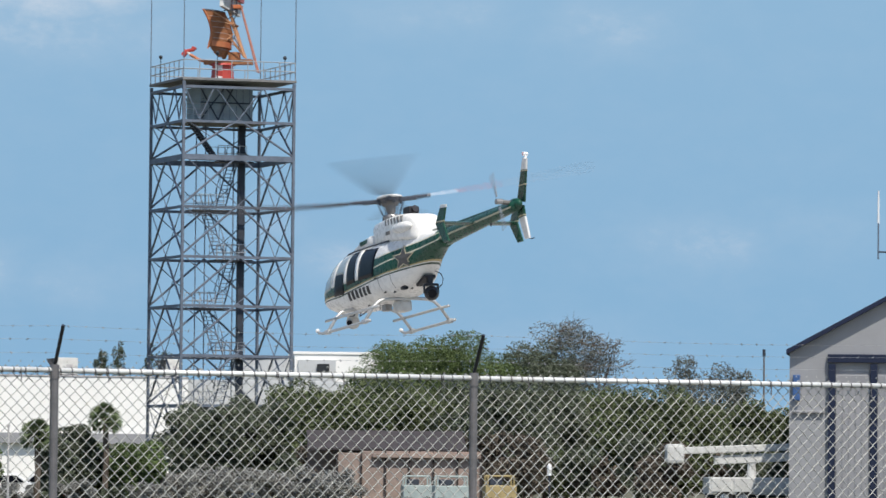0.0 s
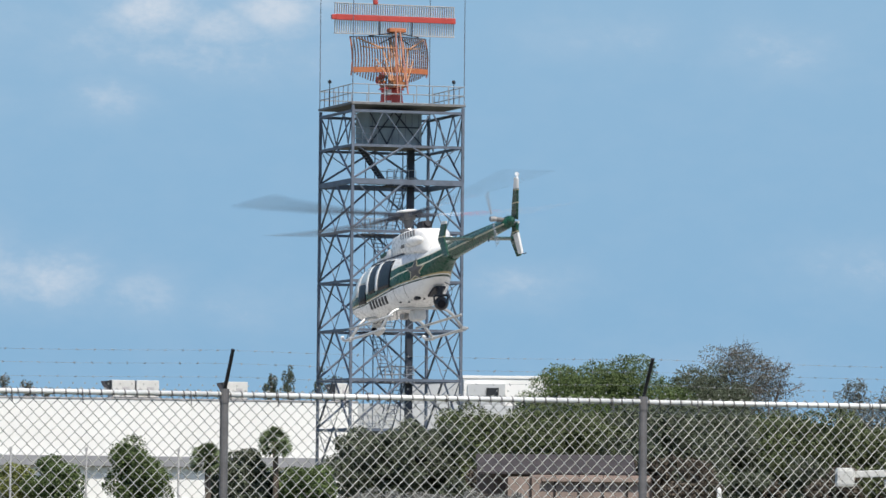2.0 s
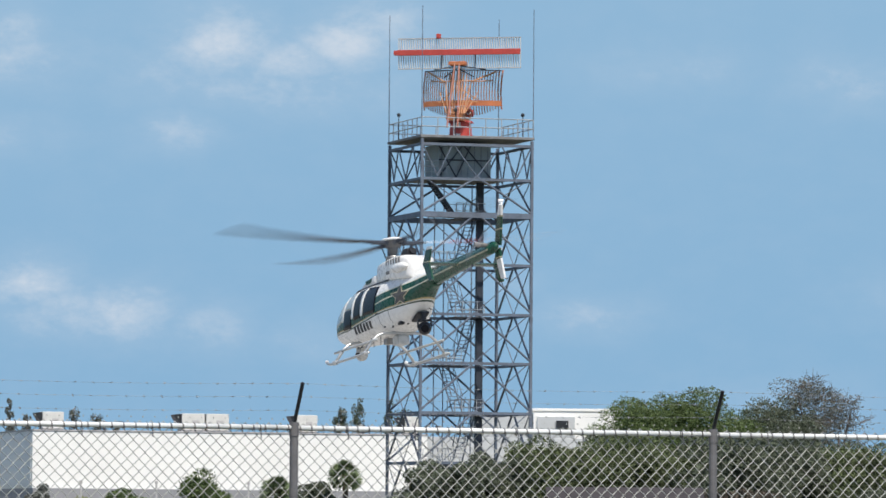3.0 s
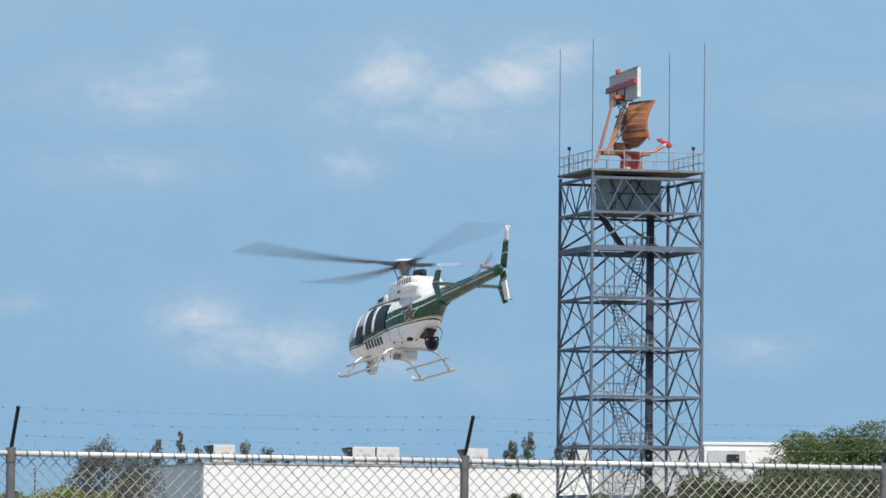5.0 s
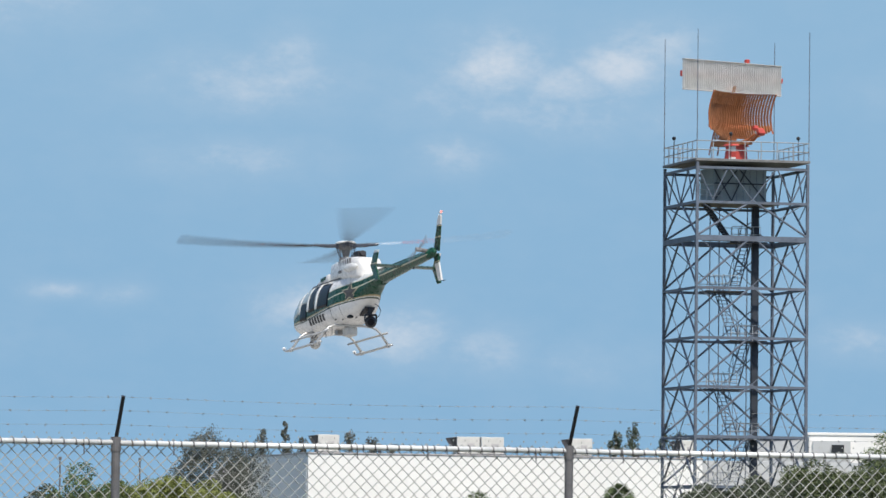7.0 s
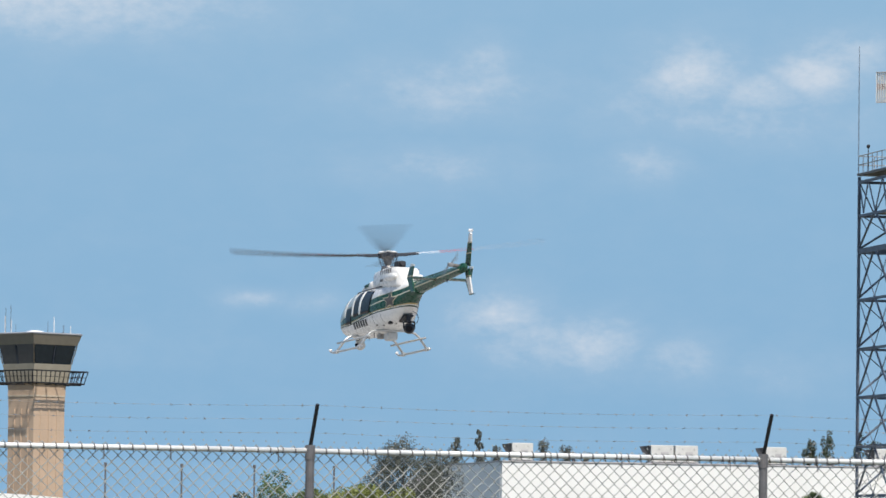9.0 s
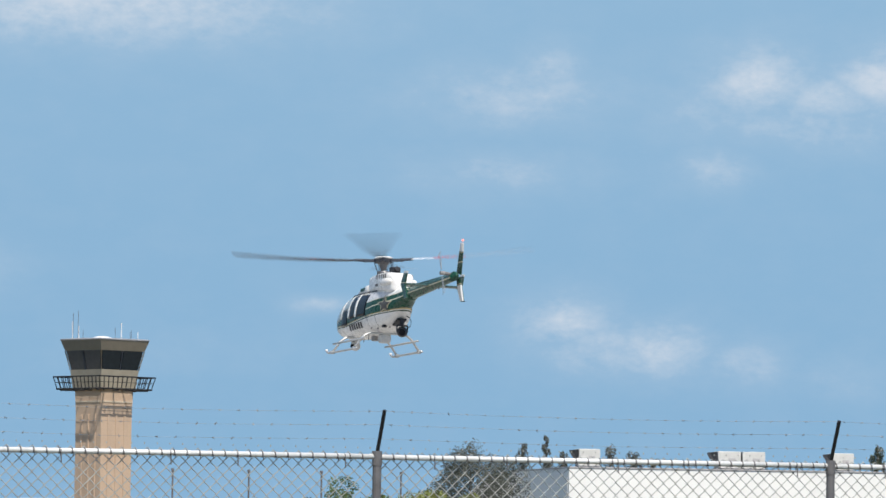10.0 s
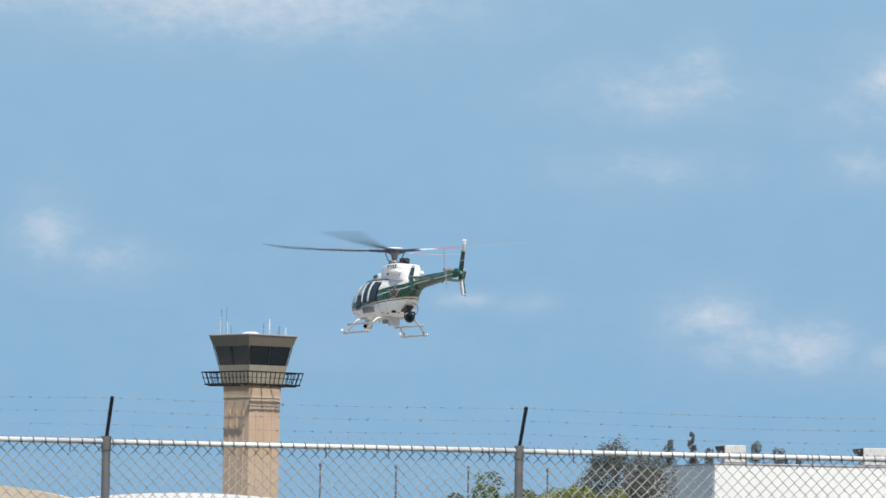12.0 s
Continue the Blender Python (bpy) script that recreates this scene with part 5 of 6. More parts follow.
# ---- helicopter: x forward from the mast, y to port, z up from the skids ----
# station: x, bottom, top, half width, height of the widest line
HULL = [(3.44, 1.00, 1.16, 0.08, 1.08), (3.34, 0.90, 1.29, 0.27, 1.08), (3.12, 0.78, 1.49, 0.47, 1.10), (2.75, 0.67, 1.78, 0.62, 1.14), (2.3, 0.61, 2.02, 0.70, 1.18), (1.8, 0.58, 2.14, 0.735, 1.20), (1.2, 0.57, 2.18, 0.745, 1.22),
        (0.5, 0.58, 2.20, 0.75, 1.25), (-0.2, 0.62, 2.20, 0.75, 1.28), (-0.8, 0.68, 2.20, 0.71, 1.33), (-1.3, 0.83, 2.20, 0.58, 1.42), (-1.75, 1.05, 2.19, 0.435, 1.53), (-2.1, 1.28, 2.16, 0.335, 1.64), (-2.4, 1.45, 2.12, 0.295, 1.76), (-2.65, 1.59, 2.10, 0.25, 1.84), (-2.95, 1.655, 2.08, 0.225, 1.868)]


def hull_at(x):
    for a, b in zip(HULL, HULL[1:]):
        if a[0] >= x >= b[0]:
            u = (a[0] - x) / (a[0] - b[0])
            return [p + (q - p) * u for p, q in zip(a, b)][1:]
    return HULL[0][1:] if x > HULL[0][0] else HULL[-1][1:]


def hull_y(x, z):
    """Half width of the fuselage at station x and height z."""
    b, t, w, c = hull_at(x)
    n = 2.5
    h = (t - c) if z > c else (c - b)
    u = min(0.999, abs(z - c) / max(h, 1e-3))
    return w * (1 - u ** n) ** (1 / n)


def hull_ring(x, n=44):
    b, t, w, c = hull_at(x)
    ring = []
    for k in range(n):
        a = 2 * math.pi * k / n
        ca, sa = math.cos(a), math.sin(a)
        e = 2 / 2.5
        y = w * math.copysign(abs(ca) ** e, ca)
        z = c + (t - c if sa > 0 else c - b) * math.copysign(abs(sa) ** e, sa)
        ring.append((x, y, z))
    return ring


def hull_patch(corners, side, lift=0.012, nx=10, nz=8):
    """A panel that lies on the fuselage side: four (x, z) corners in order, bottom rear, bottom front, top front, top rear."""
    bm = bmesh.new()
    (ax, az), (bx, bz), (cx, cz), (dx, dz) = corners
    grid = []
    for i in range(nx + 1):
        u = i / nx
        col = []
        for j in range(nz + 1):
            v = j / nz
            x = (ax + (bx - ax) * u) * (1 - v) + (dx + (cx - dx) * u) * v
            z = (az + (bz - az) * u) * (1 - v) + (dz + (cz - dz) * u) * v
            col.append(Vector((x, side * (hull_y(x, z) + lift), z)))
        grid.append(col)
    out = [[bm.verts.new(p) for p in c] for c in grid]
    inn = [[bm.verts.new(p - Vector((0, side * lift * 2.5, 0))) for p in c] for c in grid]
    for i in range(nx):
        for j in range(nz):
            bm.faces.new((out[i][j], out[i + 1][j], out[i + 1][j + 1], out[i][j + 1]))
    for i in range(nx):
        for j in (0, nz):
            bm.faces.new((out[i][j], out[i + 1][j], inn[i + 1][j], inn[i][j]))
    for j in range(nz):
        for i in (0, nx):
            bm.faces.new((out[i][j], out[i][j + 1], inn[i][j + 1], inn[i][j]))
    bmesh.ops.recalc_face_normals(bm, faces=bm.faces)
    return bm


def fin_solid(bm, pts, thick, axis="y"):
    """A flat tapering fin: pts are (x, z) outline points, thick its full thickness."""
    cx, cz = sum(p[0] for p in pts) / len(pts), sum(p[1] for p in pts) / len(pts)
    rings = []
    for s, k in ((-1, 0.93), (-0.6, 1.0), (0.6, 1.0), (1, 0.93)):
        rings.append([(cx + (x - cx) * k, s * thick / 2, cz + (z - cz) * k) for x, z in pts])
    loft(bm, rings)


def helicopter():
    h = thing("helicopter", pose(0, 0, 0), "white and green police helicopter hovering over the airfield", "helicopter")
    bm = bmesh.new()
    xs = [3.44, 3.4, 3.34, 3.24, 3.12, 2.95, 2.75, 2.5, 2.3, 2.05, 1.8, 1.5, 1.2, 0.85, 0.5, 0.15, -0.2, -0.5, -0.8, -1.05, -1.3, -1.55, -1.75, -1.95, -2.1, -2.25, -2.4, -2.52, -2.65, -2.8, -2.95]
    loft(bm, [hull_ring(x) for x in xs])
    fus = part("fuselage", bm, "livery", h, "white fuselage with a green and gold band", smooth=True)
    # tail boom
    bm = bmesh.new()
    rings = []
    for k in range(15):
        u = k / 14
        x = -2.85 - 3.85 * u
        zc, rz, ry = 1.866 + 0.255 * u, 0.215 - 0.085 * u, 0.225 - 0.10 * u
        rings.append([(x, ry * math.cos(a), zc + rz * math.sin(a)) for a in [2 * math.pi * j / 24 for j in range(24)]])
    loft(bm, rings)
    boom = part("tail_boom", bm, "heli_green", h, "dark green tapered tail boom", smooth=True)
    for s in (-1, 1):
        bm = bmesh.new()
        rows = []
        for k in range(9):
            u = k / 8
            x = -2.95 - 3.65 * u
            zc, ry = 1.862 + 0.245 * u - 0.01, 0.224 - 0.097 * u
            rows.append([(x, s * (ry + 0.006), zc - 0.022), (x, s * (ry + 0.006), zc + 0.022), (x, s * (ry - 0.02), zc + 0.022), (x, s * (ry - 0.02), zc - 0.022)])
        loft(bm, rows)
        part("pinstripe", bm, "gold", boom)
    bm = bmesh.new()
    pipe(bm, [(-2.3, 0, 2.12), (-3.2, 0, 2.12), (-5.0, 0, 2.17), (-6.2, 0, 2.20), (-6.6, 0, 2.22)], 0.055, 10)
    part("shaft_cover", bm, "heli_green", boom, smooth=True)
    bm = bmesh.new()
    bmesh.ops.create_uvsphere(bm, u_segments=14, v_segments=10, radius=0.17, matrix=pose(-6.55, -0.03, 2.16) @ Matrix.Diagonal((1.9, 0.75, 0.95, 1)))
    part("gearbox_cover", bm, "heli_green", boom, smooth=True)
    bm = bmesh.new()
    bar(bm, (-5.35, 0.02, 1.88), (-5.35, 0.02, 1.80), 0.02, 5)
    for x in (-4.3, -5.0):
        box(bm, (0.05, 0.02, 0.07), pose(x, 0, 1.86 + 0.02 * (-x - 4.3)))
    part("boom_antenna", bm, "tower_dark", boom)
    # vertical fin, upper and lower, with pale tips
    def canted(bm):
        for v in bm.verts:
            v.co.y += 0.16 * (v.co.z - 2.2) - 0.21

    for name, pts, mat, lab in (("upper_fin", [(-6.42, 2.28), (-6.74, 2.20), (-7.15, 2.95), (-6.90, 2.97)], "heli_green", "green swept upper fin"),
                                ("upper_fin_tip", [(-6.902, 2.974), (-7.152, 2.954), (-7.27, 3.20), (-7.12, 3.25)], "heli_white", "white fin tip"),
                                ("lower_fin", [(-6.34, 2.12), (-6.66, 2.14), (-6.63, 1.88), (-6.33, 1.86)], "heli_green", "green lower fin"),
                                ("lower_fin_tip", [(-6.332, 1.856), (-6.632, 1.876), (-6.64, 1.33), (-6.41, 1.34)], "heli_white", "white lower fin tip")):
        bm = bmesh.new()
        fin_solid(bm, pts, 0.06)
        canted(bm)
        part(name, bm, mat, h, lab)
    for pts in ([(-6.64, 2.60), (-6.965, 2.60), (-6.98, 2.63), (-6.66, 2.63)], [(-6.88, 2.93), (-7.14, 2.915), (-7.152, 2.94), (-6.895, 2.955)], [(-6.335, 1.905), (-6.635, 1.925), (-6.633, 1.90), (-6.333, 1.88)]):
        bm = bmesh.new()
        fin_solid(bm, pts, 0.075)
        canted(bm)
        part("fin_stripe", bm, "gold", h)
    bm = bmesh.new()
    bar(bm, (-7.18, -0.07, 3.20), (-7.18, -0.07, 3.29), 0.032, 10)
    part("beacon_base", bm, "white_paint", h, "small pale beacon mount")
    bm = bmesh.new()
    pipe(bm, [(-6.55, -0.34, 1.35), (-6.72, -0.35, 1.30), (-6.86, -0.35, 1.31)], 0.012, 5)
    part("tail_skid", bm, "tower_dark", h)
    # horizontal stabiliser with end plates
    bm = bmesh.new()
    prof = [(0.17, 0.0), (0.1, 0.035), (-0.1, 0.03), (-0.22, 0.0), (-0.1, -0.02), (0.1, -0.025)]
    loft(bm, [[(-4.6 + x, y, 1.98 + z * 1.4) for x, z in prof] for y in (-1.02, -0.4, 0.4, 1.02)])
    stab = part("stabiliser", bm, "heli_green", h, "green horizontal stabiliser")
    for s in (-1, 1):
        bm = bmesh.new()
        fin_solid(bm, [(-4.40, 1.985), (-4.80, 1.975), (-5.03, 1.48), (-4.76, 1.48)], 0.05)
        fin_solid(bm, [(-4.39, 1.99), (-4.81, 1.98), (-4.97, 2.33), (-4.66, 2.35)], 0.05)
        ob = part("end_plate", bm, "heli_green", stab, "green end plate fin", m=pose(0, s * 1.035, 0))
        bm = bmesh.new()
        fin_solid(bm, [(-4.662, 2.354), (-4.972, 2.334), (-5.0, 2.40), (-4.73, 2.43)], 0.052)
        part("end_plate_tip", bm, "heli_white", stab, "white end plate tip", m=pose(0, s * 1.035, 0))
        bm = bmesh.new()
        fin_solid(bm, [(-4.42, 2.02), (-4.82, 2.00), (-4.835, 2.03), (-4.44, 2.05)], 0.06)
        part("end_plate_stripe", bm, "gold", stab, m=pose(0, s * 1.035, 0))
    # roof fairing and engine cowling
    def boxy(rows, e, n=40):
        bm = bmesh.new()
        rings = []
        for x, b, t, w in rows:
            ring = []
            for k in range(n):
                a = 2 * math.pi * k / n
                ca, sa = math.cos(a), math.sin(a)
                ring.append((x, w * math.copysign(abs(ca) ** e, ca), (b + t) / 2 + (t - b) / 2 * math.copysign(abs(sa) ** e, sa)))
            rings.append(ring)
        loft(bm, rings)
        return bm

    fair = part("roof_fairing", boxy([(1.75, 2.06, 2.13, 0.24), (1.45, 2.06, 2.22, 0.36), (1.0, 2.06, 2.33, 0.42), (0.5, 2.06, 2.40, 0.44), (0.2, 2.06, 2.40, 0.44)], 0.5), "heli_white", h, "white roof fairing ahead of the mast", smooth=True)
    cowl = part("engine_cowling", boxy([(0.30, 2.12, 2.50, 0.32), (0.26, 2.08, 2.60, 0.40), (0.12, 2.07, 2.65, 0.445), (-0.4, 2.06, 2.68, 0.50), (-0.9, 2.04, 2.70, 0.53), (-1.3, 2.01, 2.70, 0.52), (-1.62, 1.98, 2.67, 0.49), (-1.84, 1.97, 2.60, 0.42), (-1.95, 1.96, 2.48, 0.35), (-2.0, 1.96, 2.30, 0.26)], 0.34), "heli_white", h, "white boxy engine cowling", smooth=True)
    for s in (-1, 1):
        bm = bmesh.new()
        bmesh.ops.create_uvsphere(bm, u_segments=18, v_segments=12, radius=1, matrix=pose(-1.45, s * 0.47, 2.33) @ Matrix.Diagonal((0.50, 0.15, 0.14, 1)))
        part("intake_bulge", bm, "heli_white", cowl, smooth=True)
        for k in range(6):
            bm = bmesh.new()
            box(bm, (0.085, 0.05, 0.15), pose(-0.68 - 0.17 * k, s * (0.503 if 0 < k < 5 else 0.493), 2.55, 0, 8, 0), 0.01)
            part("louver", bm, "louver", cowl)
        bm = bmesh.new()
        box(bm, (0.22, 0.05, 0.09), pose(-0.80, s * 0.52, 2.28), 0.01)
        part("hatch", bm, "louver", cowl)
        bm = bmesh.new()
        box(bm, (0.42, 0.05, 0.11), pose(0.75, s * 0.425, 2.25, 0, 6, s * 4), 0.02)
        part("inlet_screen", bm, "heli_green", fair)
    bm = bmesh.new()
    box(bm, (0.36, 0.30, 0.24), pose(-1.13, 0, 2.79), 0.04)
    pipe(bm, [(-1.25, 0, 2.81), (-1.37, 0, 2.84)], 0.085, 12)
    part("exhaust", bm, "black_steel", h, "black exhaust stack")
    # windows on both sides and the windshield
    for s in (-1, 1):
        for nm, c in (("rear_window", [(-0.26, 1.25), (0.58, 1.24), (0.52, 2.03), (-0.34, 1.97)]), ("middle_window", [(0.78, 1.24), (1.25, 1.21), (1.24, 2.02), (0.80, 2.03)]), ("front_window", [(1.43, 1.56), (1.93, 1.56), (1.80, 1.95), (1.42, 2.0)])):
            part(nm, hull_patch(c, s), "dark_glass" if nm != "front_window" else "windshield", h, "dark tinted cabin window", smooth=True)
        # dark patch laid on the hull for the shade inside the door opening
        part("door_opening", hull_patch([(1.46, 1.02), (2.05, 1.02), (1.94, 1.55), (1.42, 1.55)], s), "dark_glass", h, "dark patch for the shaded opening low in the door", smooth=True)
        part("windshield", hull_patch([(2.26, 1.24), (3.10, 1.17), (2.66, 1.72), (2.14, 1.96)], s, 0.01), "windshield", h, "tinted curved windshield", smooth=True)
        part("roof_window", hull_patch([(1.45, 2.09), (1.95, 1.99), (1.9, 2.01), (1.45, 2.11)], s, 0.01), "dark_glass", h, smooth=True)
        # raised white door frames
        for x0, x1, x2, x3 in ((0.60, 0.75, 0.55, 0.78), (1.28, 1.42, 1.27, 1.40), (2.02, 2.20, 1.88, 2.05)):
            part("door_frame", hull_patch([(x0, 1.29), (x1, 1.27), (x3, 2.04 if x1 < 2 else 1.92), (x2, 2.04 if x1 < 2 else 1.96)], s, 0.016, 2, 8), "heli_white", h, smooth=True)
        # door handles and panel joints
        for x, z in ((-0.36, 1.18), (0.70, 1.17)):
            part("door_handle", hull_patch([(x - 0.09, z - 0.015), (x + 0.05, z - 0.015), (x + 0.05, z + 0.015), (x - 0.09, z + 0.015)], s, 0.02, 2, 1), "black_steel", h)
        for x0, z0, x1, z1 in ((-0.45, 0.72, -0.45, 1.20), (-0.95, 0.80, -1.0, 1.26)):
            part("panel_joint", hull_patch([(x0 - 0.006, z0), (x0 + 0.006, z0), (x1 + 0.006, z1), (x1 - 0.006, z1)], s, 0.004, 1, 6), "louver", h)
        # handle rail above the doors
        bm = bmesh.new()
        pts = [(x, s * (hull_y(x, 2.08) + 0.05), 2.085) for x in np.linspace(-0.75, 1.9, 9)]
        pipe(bm, pts, 0.018, 6)
        part("roof_rail", bm, "tower_dark", h)
        # star badge
        bm = bmesh.new()
        def star(r0, r1, lift):
            vs = []
            for k in range(10):
                a = math.pi / 2 + math.pi * k / 5
                r = r0 if k % 2 == 0 else r1
                x, z = -1.52 + r * math.cos(a) * 1.15, 1.54 + r * math.sin(a)
                vs.append(bm.verts.new((x, s * (hull_y(x, z) + lift), z)))
            c = bm.verts.new((-1.52, s * (hull_y(-1.52, 1.54) + lift + 0.012), 1.54))
            for k in range(10):
                bm.faces.new((c, vs[k], vs[(k + 1) % 10]))
        star(0.36, 0.16, 0.012)
        badge = part("star_badge", bm, "gold", h, "five-pointed star badge with a pale edge")
        bm = bmesh.new()
        star(0.298, 0.125, 0.020)
        part("star_field", bm, "star_grey", badge)
        # registration, as plain dark bars
        for k in range(6):
            x = 1.30 - 0.215 * k
            z = 0.925 + 0.006 * k
            part("marking_bar", hull_patch([(x - 0.13, z - 0.105), (x, z - 0.105), (x - 0.03, z + 0.105), (x - 0.16, z + 0.105)], s, 0.008, 2, 4), "black_steel", h)
    # nose: dark underside line and landing light
    bm = bmesh.new()
    bmesh.ops.create_uvsphere(bm, u_segments=10, v_segments=8, radius=0.09, matrix=pose(3.0, 0, 0.76))
    part("landing_light", bm, "chrome", h)
    # skid gear
    for s in (-1, 1):
        bm = bmesh.new()
        pts = [(2.15, s * 1.21, 0.155), (2.06, s * 1.21, 0.09), (1.9, s * 1.21, 0.06), (1.0, s * 1.21, 0.05), (0.0, s * 1.21, 0.05), (-0.84, s * 1.21, 0.055)]
        pipe(bm, pts, 0.038, 10)
        part("skid", bm, "skid_paint", h, "white tubular skid", smooth=True)
        bm = bmesh.new()
        bmesh.ops.create_uvsphere(bm, u_segments=10, v_segments=8, radius=0.055, matrix=pose(2.16, s * 1.21, 0.16))
        part("skid_cap", bm, "white_paint", h)
        bm = bmesh.new()
        pipe(bm, [(2.1, s * 0.98, 0.40), (1.0, s * 1.0, 0.40), (-0.95, s * 1.0, 0.40)], 0.036, 8)
        part("step", bm, "skid_paint", h, "long tubular boarding step", smooth=True)
        for x in (1.55, -0.55):
            bm = bmesh.new()
            bmesh.ops.create_cone(bm, cap_ends=True, segments=10, radius1=0.065, radius2=0.065, depth=0.2, matrix=pose(x, s * 1.21, 0.06, 0, 90, 0))
            part("saddle", bm, "skid_paint", h)
    for x in (1.55, -0.55):
        bm = bmesh.new()
        pipe(bm, [(x, -1.21, 0.07), (x, -0.94, 0.44), (x, -0.80, 0.56), (x, -0.64, 0.62), (x, -0.3, 0.64), (x, 0.3, 0.64), (x, 0.64, 0.62), (x, 0.80, 0.56), (x, 0.94, 0.44), (x, 1.21, 0.07)], 0.042, 10)
        part("cross_tube", bm, "skid_paint", h, "arched white cross tube", smooth=True)
    # sensors under the belly
    bm = bmesh.new()
    bmesh.ops.create_uvsphere(bm, u_segments=20, v_segments=14, radius=0.19, matrix=pose(-1.9, -0.03, 0.60))
    box(bm, (0.09, 0.40, 0.06), pose(-1.88, -0.03, 0.82), 0.02)
    for y in (-0.225, 0.165):
        box(bm, (0.08, 0.03, 0.24), pose(-1.89, y, 0.71), 0.01)
    ball = part("searchlight", bm, "ball_black", h, "black ball searchlight under the tail", smooth=True)
    bm = bmesh.new()
    bar(bm, (-2.06, 0.04, 0.57), (-2.10, 0.05, 0.56), 0.11, 16)
    part("lamp_lens", bm, "dark_glass", ball)
    bm = bmesh.new()
    pipe(bm, [(-1.96, -0.16, 0.68), (-2.06, -0.26, 0.80), (-2.10, -0.28, 0.94), (-2.04, -0.25, 1.08), (-1.9, -0.18, 1.16)], 0.012, 6)
    part("cable", bm, "black_steel", ball)
    bm = bmesh.new()
    box(bm, (0.5, 0.34, 0.07), pose(-1.66, -0.02, 0.95, 0, 22, 0), 0.02)
    box(bm, (0.12, 0.14, 0.20), pose(-1.86, -0.02, 0.95), 0.02)
    part("mount", bm, "black_steel", ball)
    bm = bmesh.new()
    box(bm, (0.46, 0.36, 0.30), pose(-0.33, 0.0, 0.47), 0.09)
    part("belly_box", bm, "sensor_grey", h, "pale grey equipment box under the belly")
    bm = bmesh.new()
    box(bm, (0.24, 0.2, 0.18), pose(0.35, 0.1, 0.52), 0.04)
    part("belly_fitting", bm, "heli_metal", h)
    bm = bmesh.new()
    box(bm, (0.2, 0.14, 0.1), pose(-1.15, 0.34, 0.84), 0.03)
    part("belly_fitting", bm, "black_steel", h)
    for x, y, z in ((-0.55, 0.58, 0.80), (-0.85, 0.46, 0.77), (-0.2, 0.5, 0.66), (-1.3, 0.2, 0.80), (0.55, 0.5, 0.61)):
        bm = bmesh.new()
        box(bm, (0.10, 0.03, 0.035), pose(x, y, z, 30, 0, 0), 0.01)
        part("belly_vent", bm, "black_steel", h, "small dark belly vent")
    bm = bmesh.new()
    bar(bm, (2.5, 0, 0.68), (2.5, 0, 0.50), 0.15, 14)
    bmesh.ops.create_uvsphere(bm, u_segments=16, v_segments=12, radius=0.18, matrix=pose(2.5, 0, 0.42))
    cambl = part("camera_turret", bm, "sensor_grey", h, "grey ball camera under the nose", smooth=True)
    bm = bmesh.new()
    bar(bm, (2.42, 0.12, 0.40), (2.37, 0.18, 0.39), 0.07, 10)
    part("lens", bm, "dark_glass", cambl)
    bm = bmesh.new()
    pipe(bm, [(2.2, 0.2, 0.64), (2.05, 0.3, 0.52), (1.8, 0.32, 0.50), (1.65, 0.3, 0.60)], 0.014, 5)
    part("cable", bm, "tower_dark", cambl)
    for x, y in ((0.9, 0.3), (0.6, -0.3), (0.05, 0.45)):
        bm = bmesh.new()
        bar(bm, (x, y, 0.62), (x, y, 0.42), 0.012, 5)
        part("belly_antenna", bm, "tower_dark", h)
    bm = bmesh.new()
    pipe(bm, [(1.6, 0.2, 0.58), (1.5, 0.3, 0.45), (1.3, 0.3, 0.48), (1.2, 0.2, 0.58)], 0.014, 5)
    part("belly_antenna", bm, "tower_dark", h)
    # mast, swashplate, links
    bm = bmesh.new()
    bar(bm, (0, 0, 2.62), (0, 0, 3.10), 0.085, 14)
    part("mast", bm, "louver", h)
    bm = bmesh.new()
    bar(bm, (0, 0, 2.80), (0, 0, 2.86), 0.22, 16, 0.2)
    bar(bm, (0, 0, 2.64), (0, 0, 2.80), 0.16, 14, 0.19)
    part("swashplate", bm, "heli_metal", h)
    for k in range(3):
        a = radians(40 + 120 * k)
        bm = bmesh.new()
        bar(bm, (0.24 * math.cos(a), 0.24 * math.sin(a), 2.62), (0.2 * math.cos(a), 0.2 * math.sin(a), 2.82), 0.025, 6)
        part("control_rod", bm, "tower_dark", h)
    return h


HELI = helicopter()


def blade_section(x, chord, pitch, cz):
    ang = radians(pitch)
    out = []
    for u, w in ((0.25, 0.0), (0.15, 0.045), (-0.1, 0.055), (-0.45, 0.028), (-0.75, 0.0), (-0.4, -0.012), (0.1, -0.02)):
        y, z = u * chord, w * chord
        out.append((x, y * math.cos(ang) - z * math.sin(ang), cz + y * math.sin(ang) + z * math.cos(ang)))
    return out


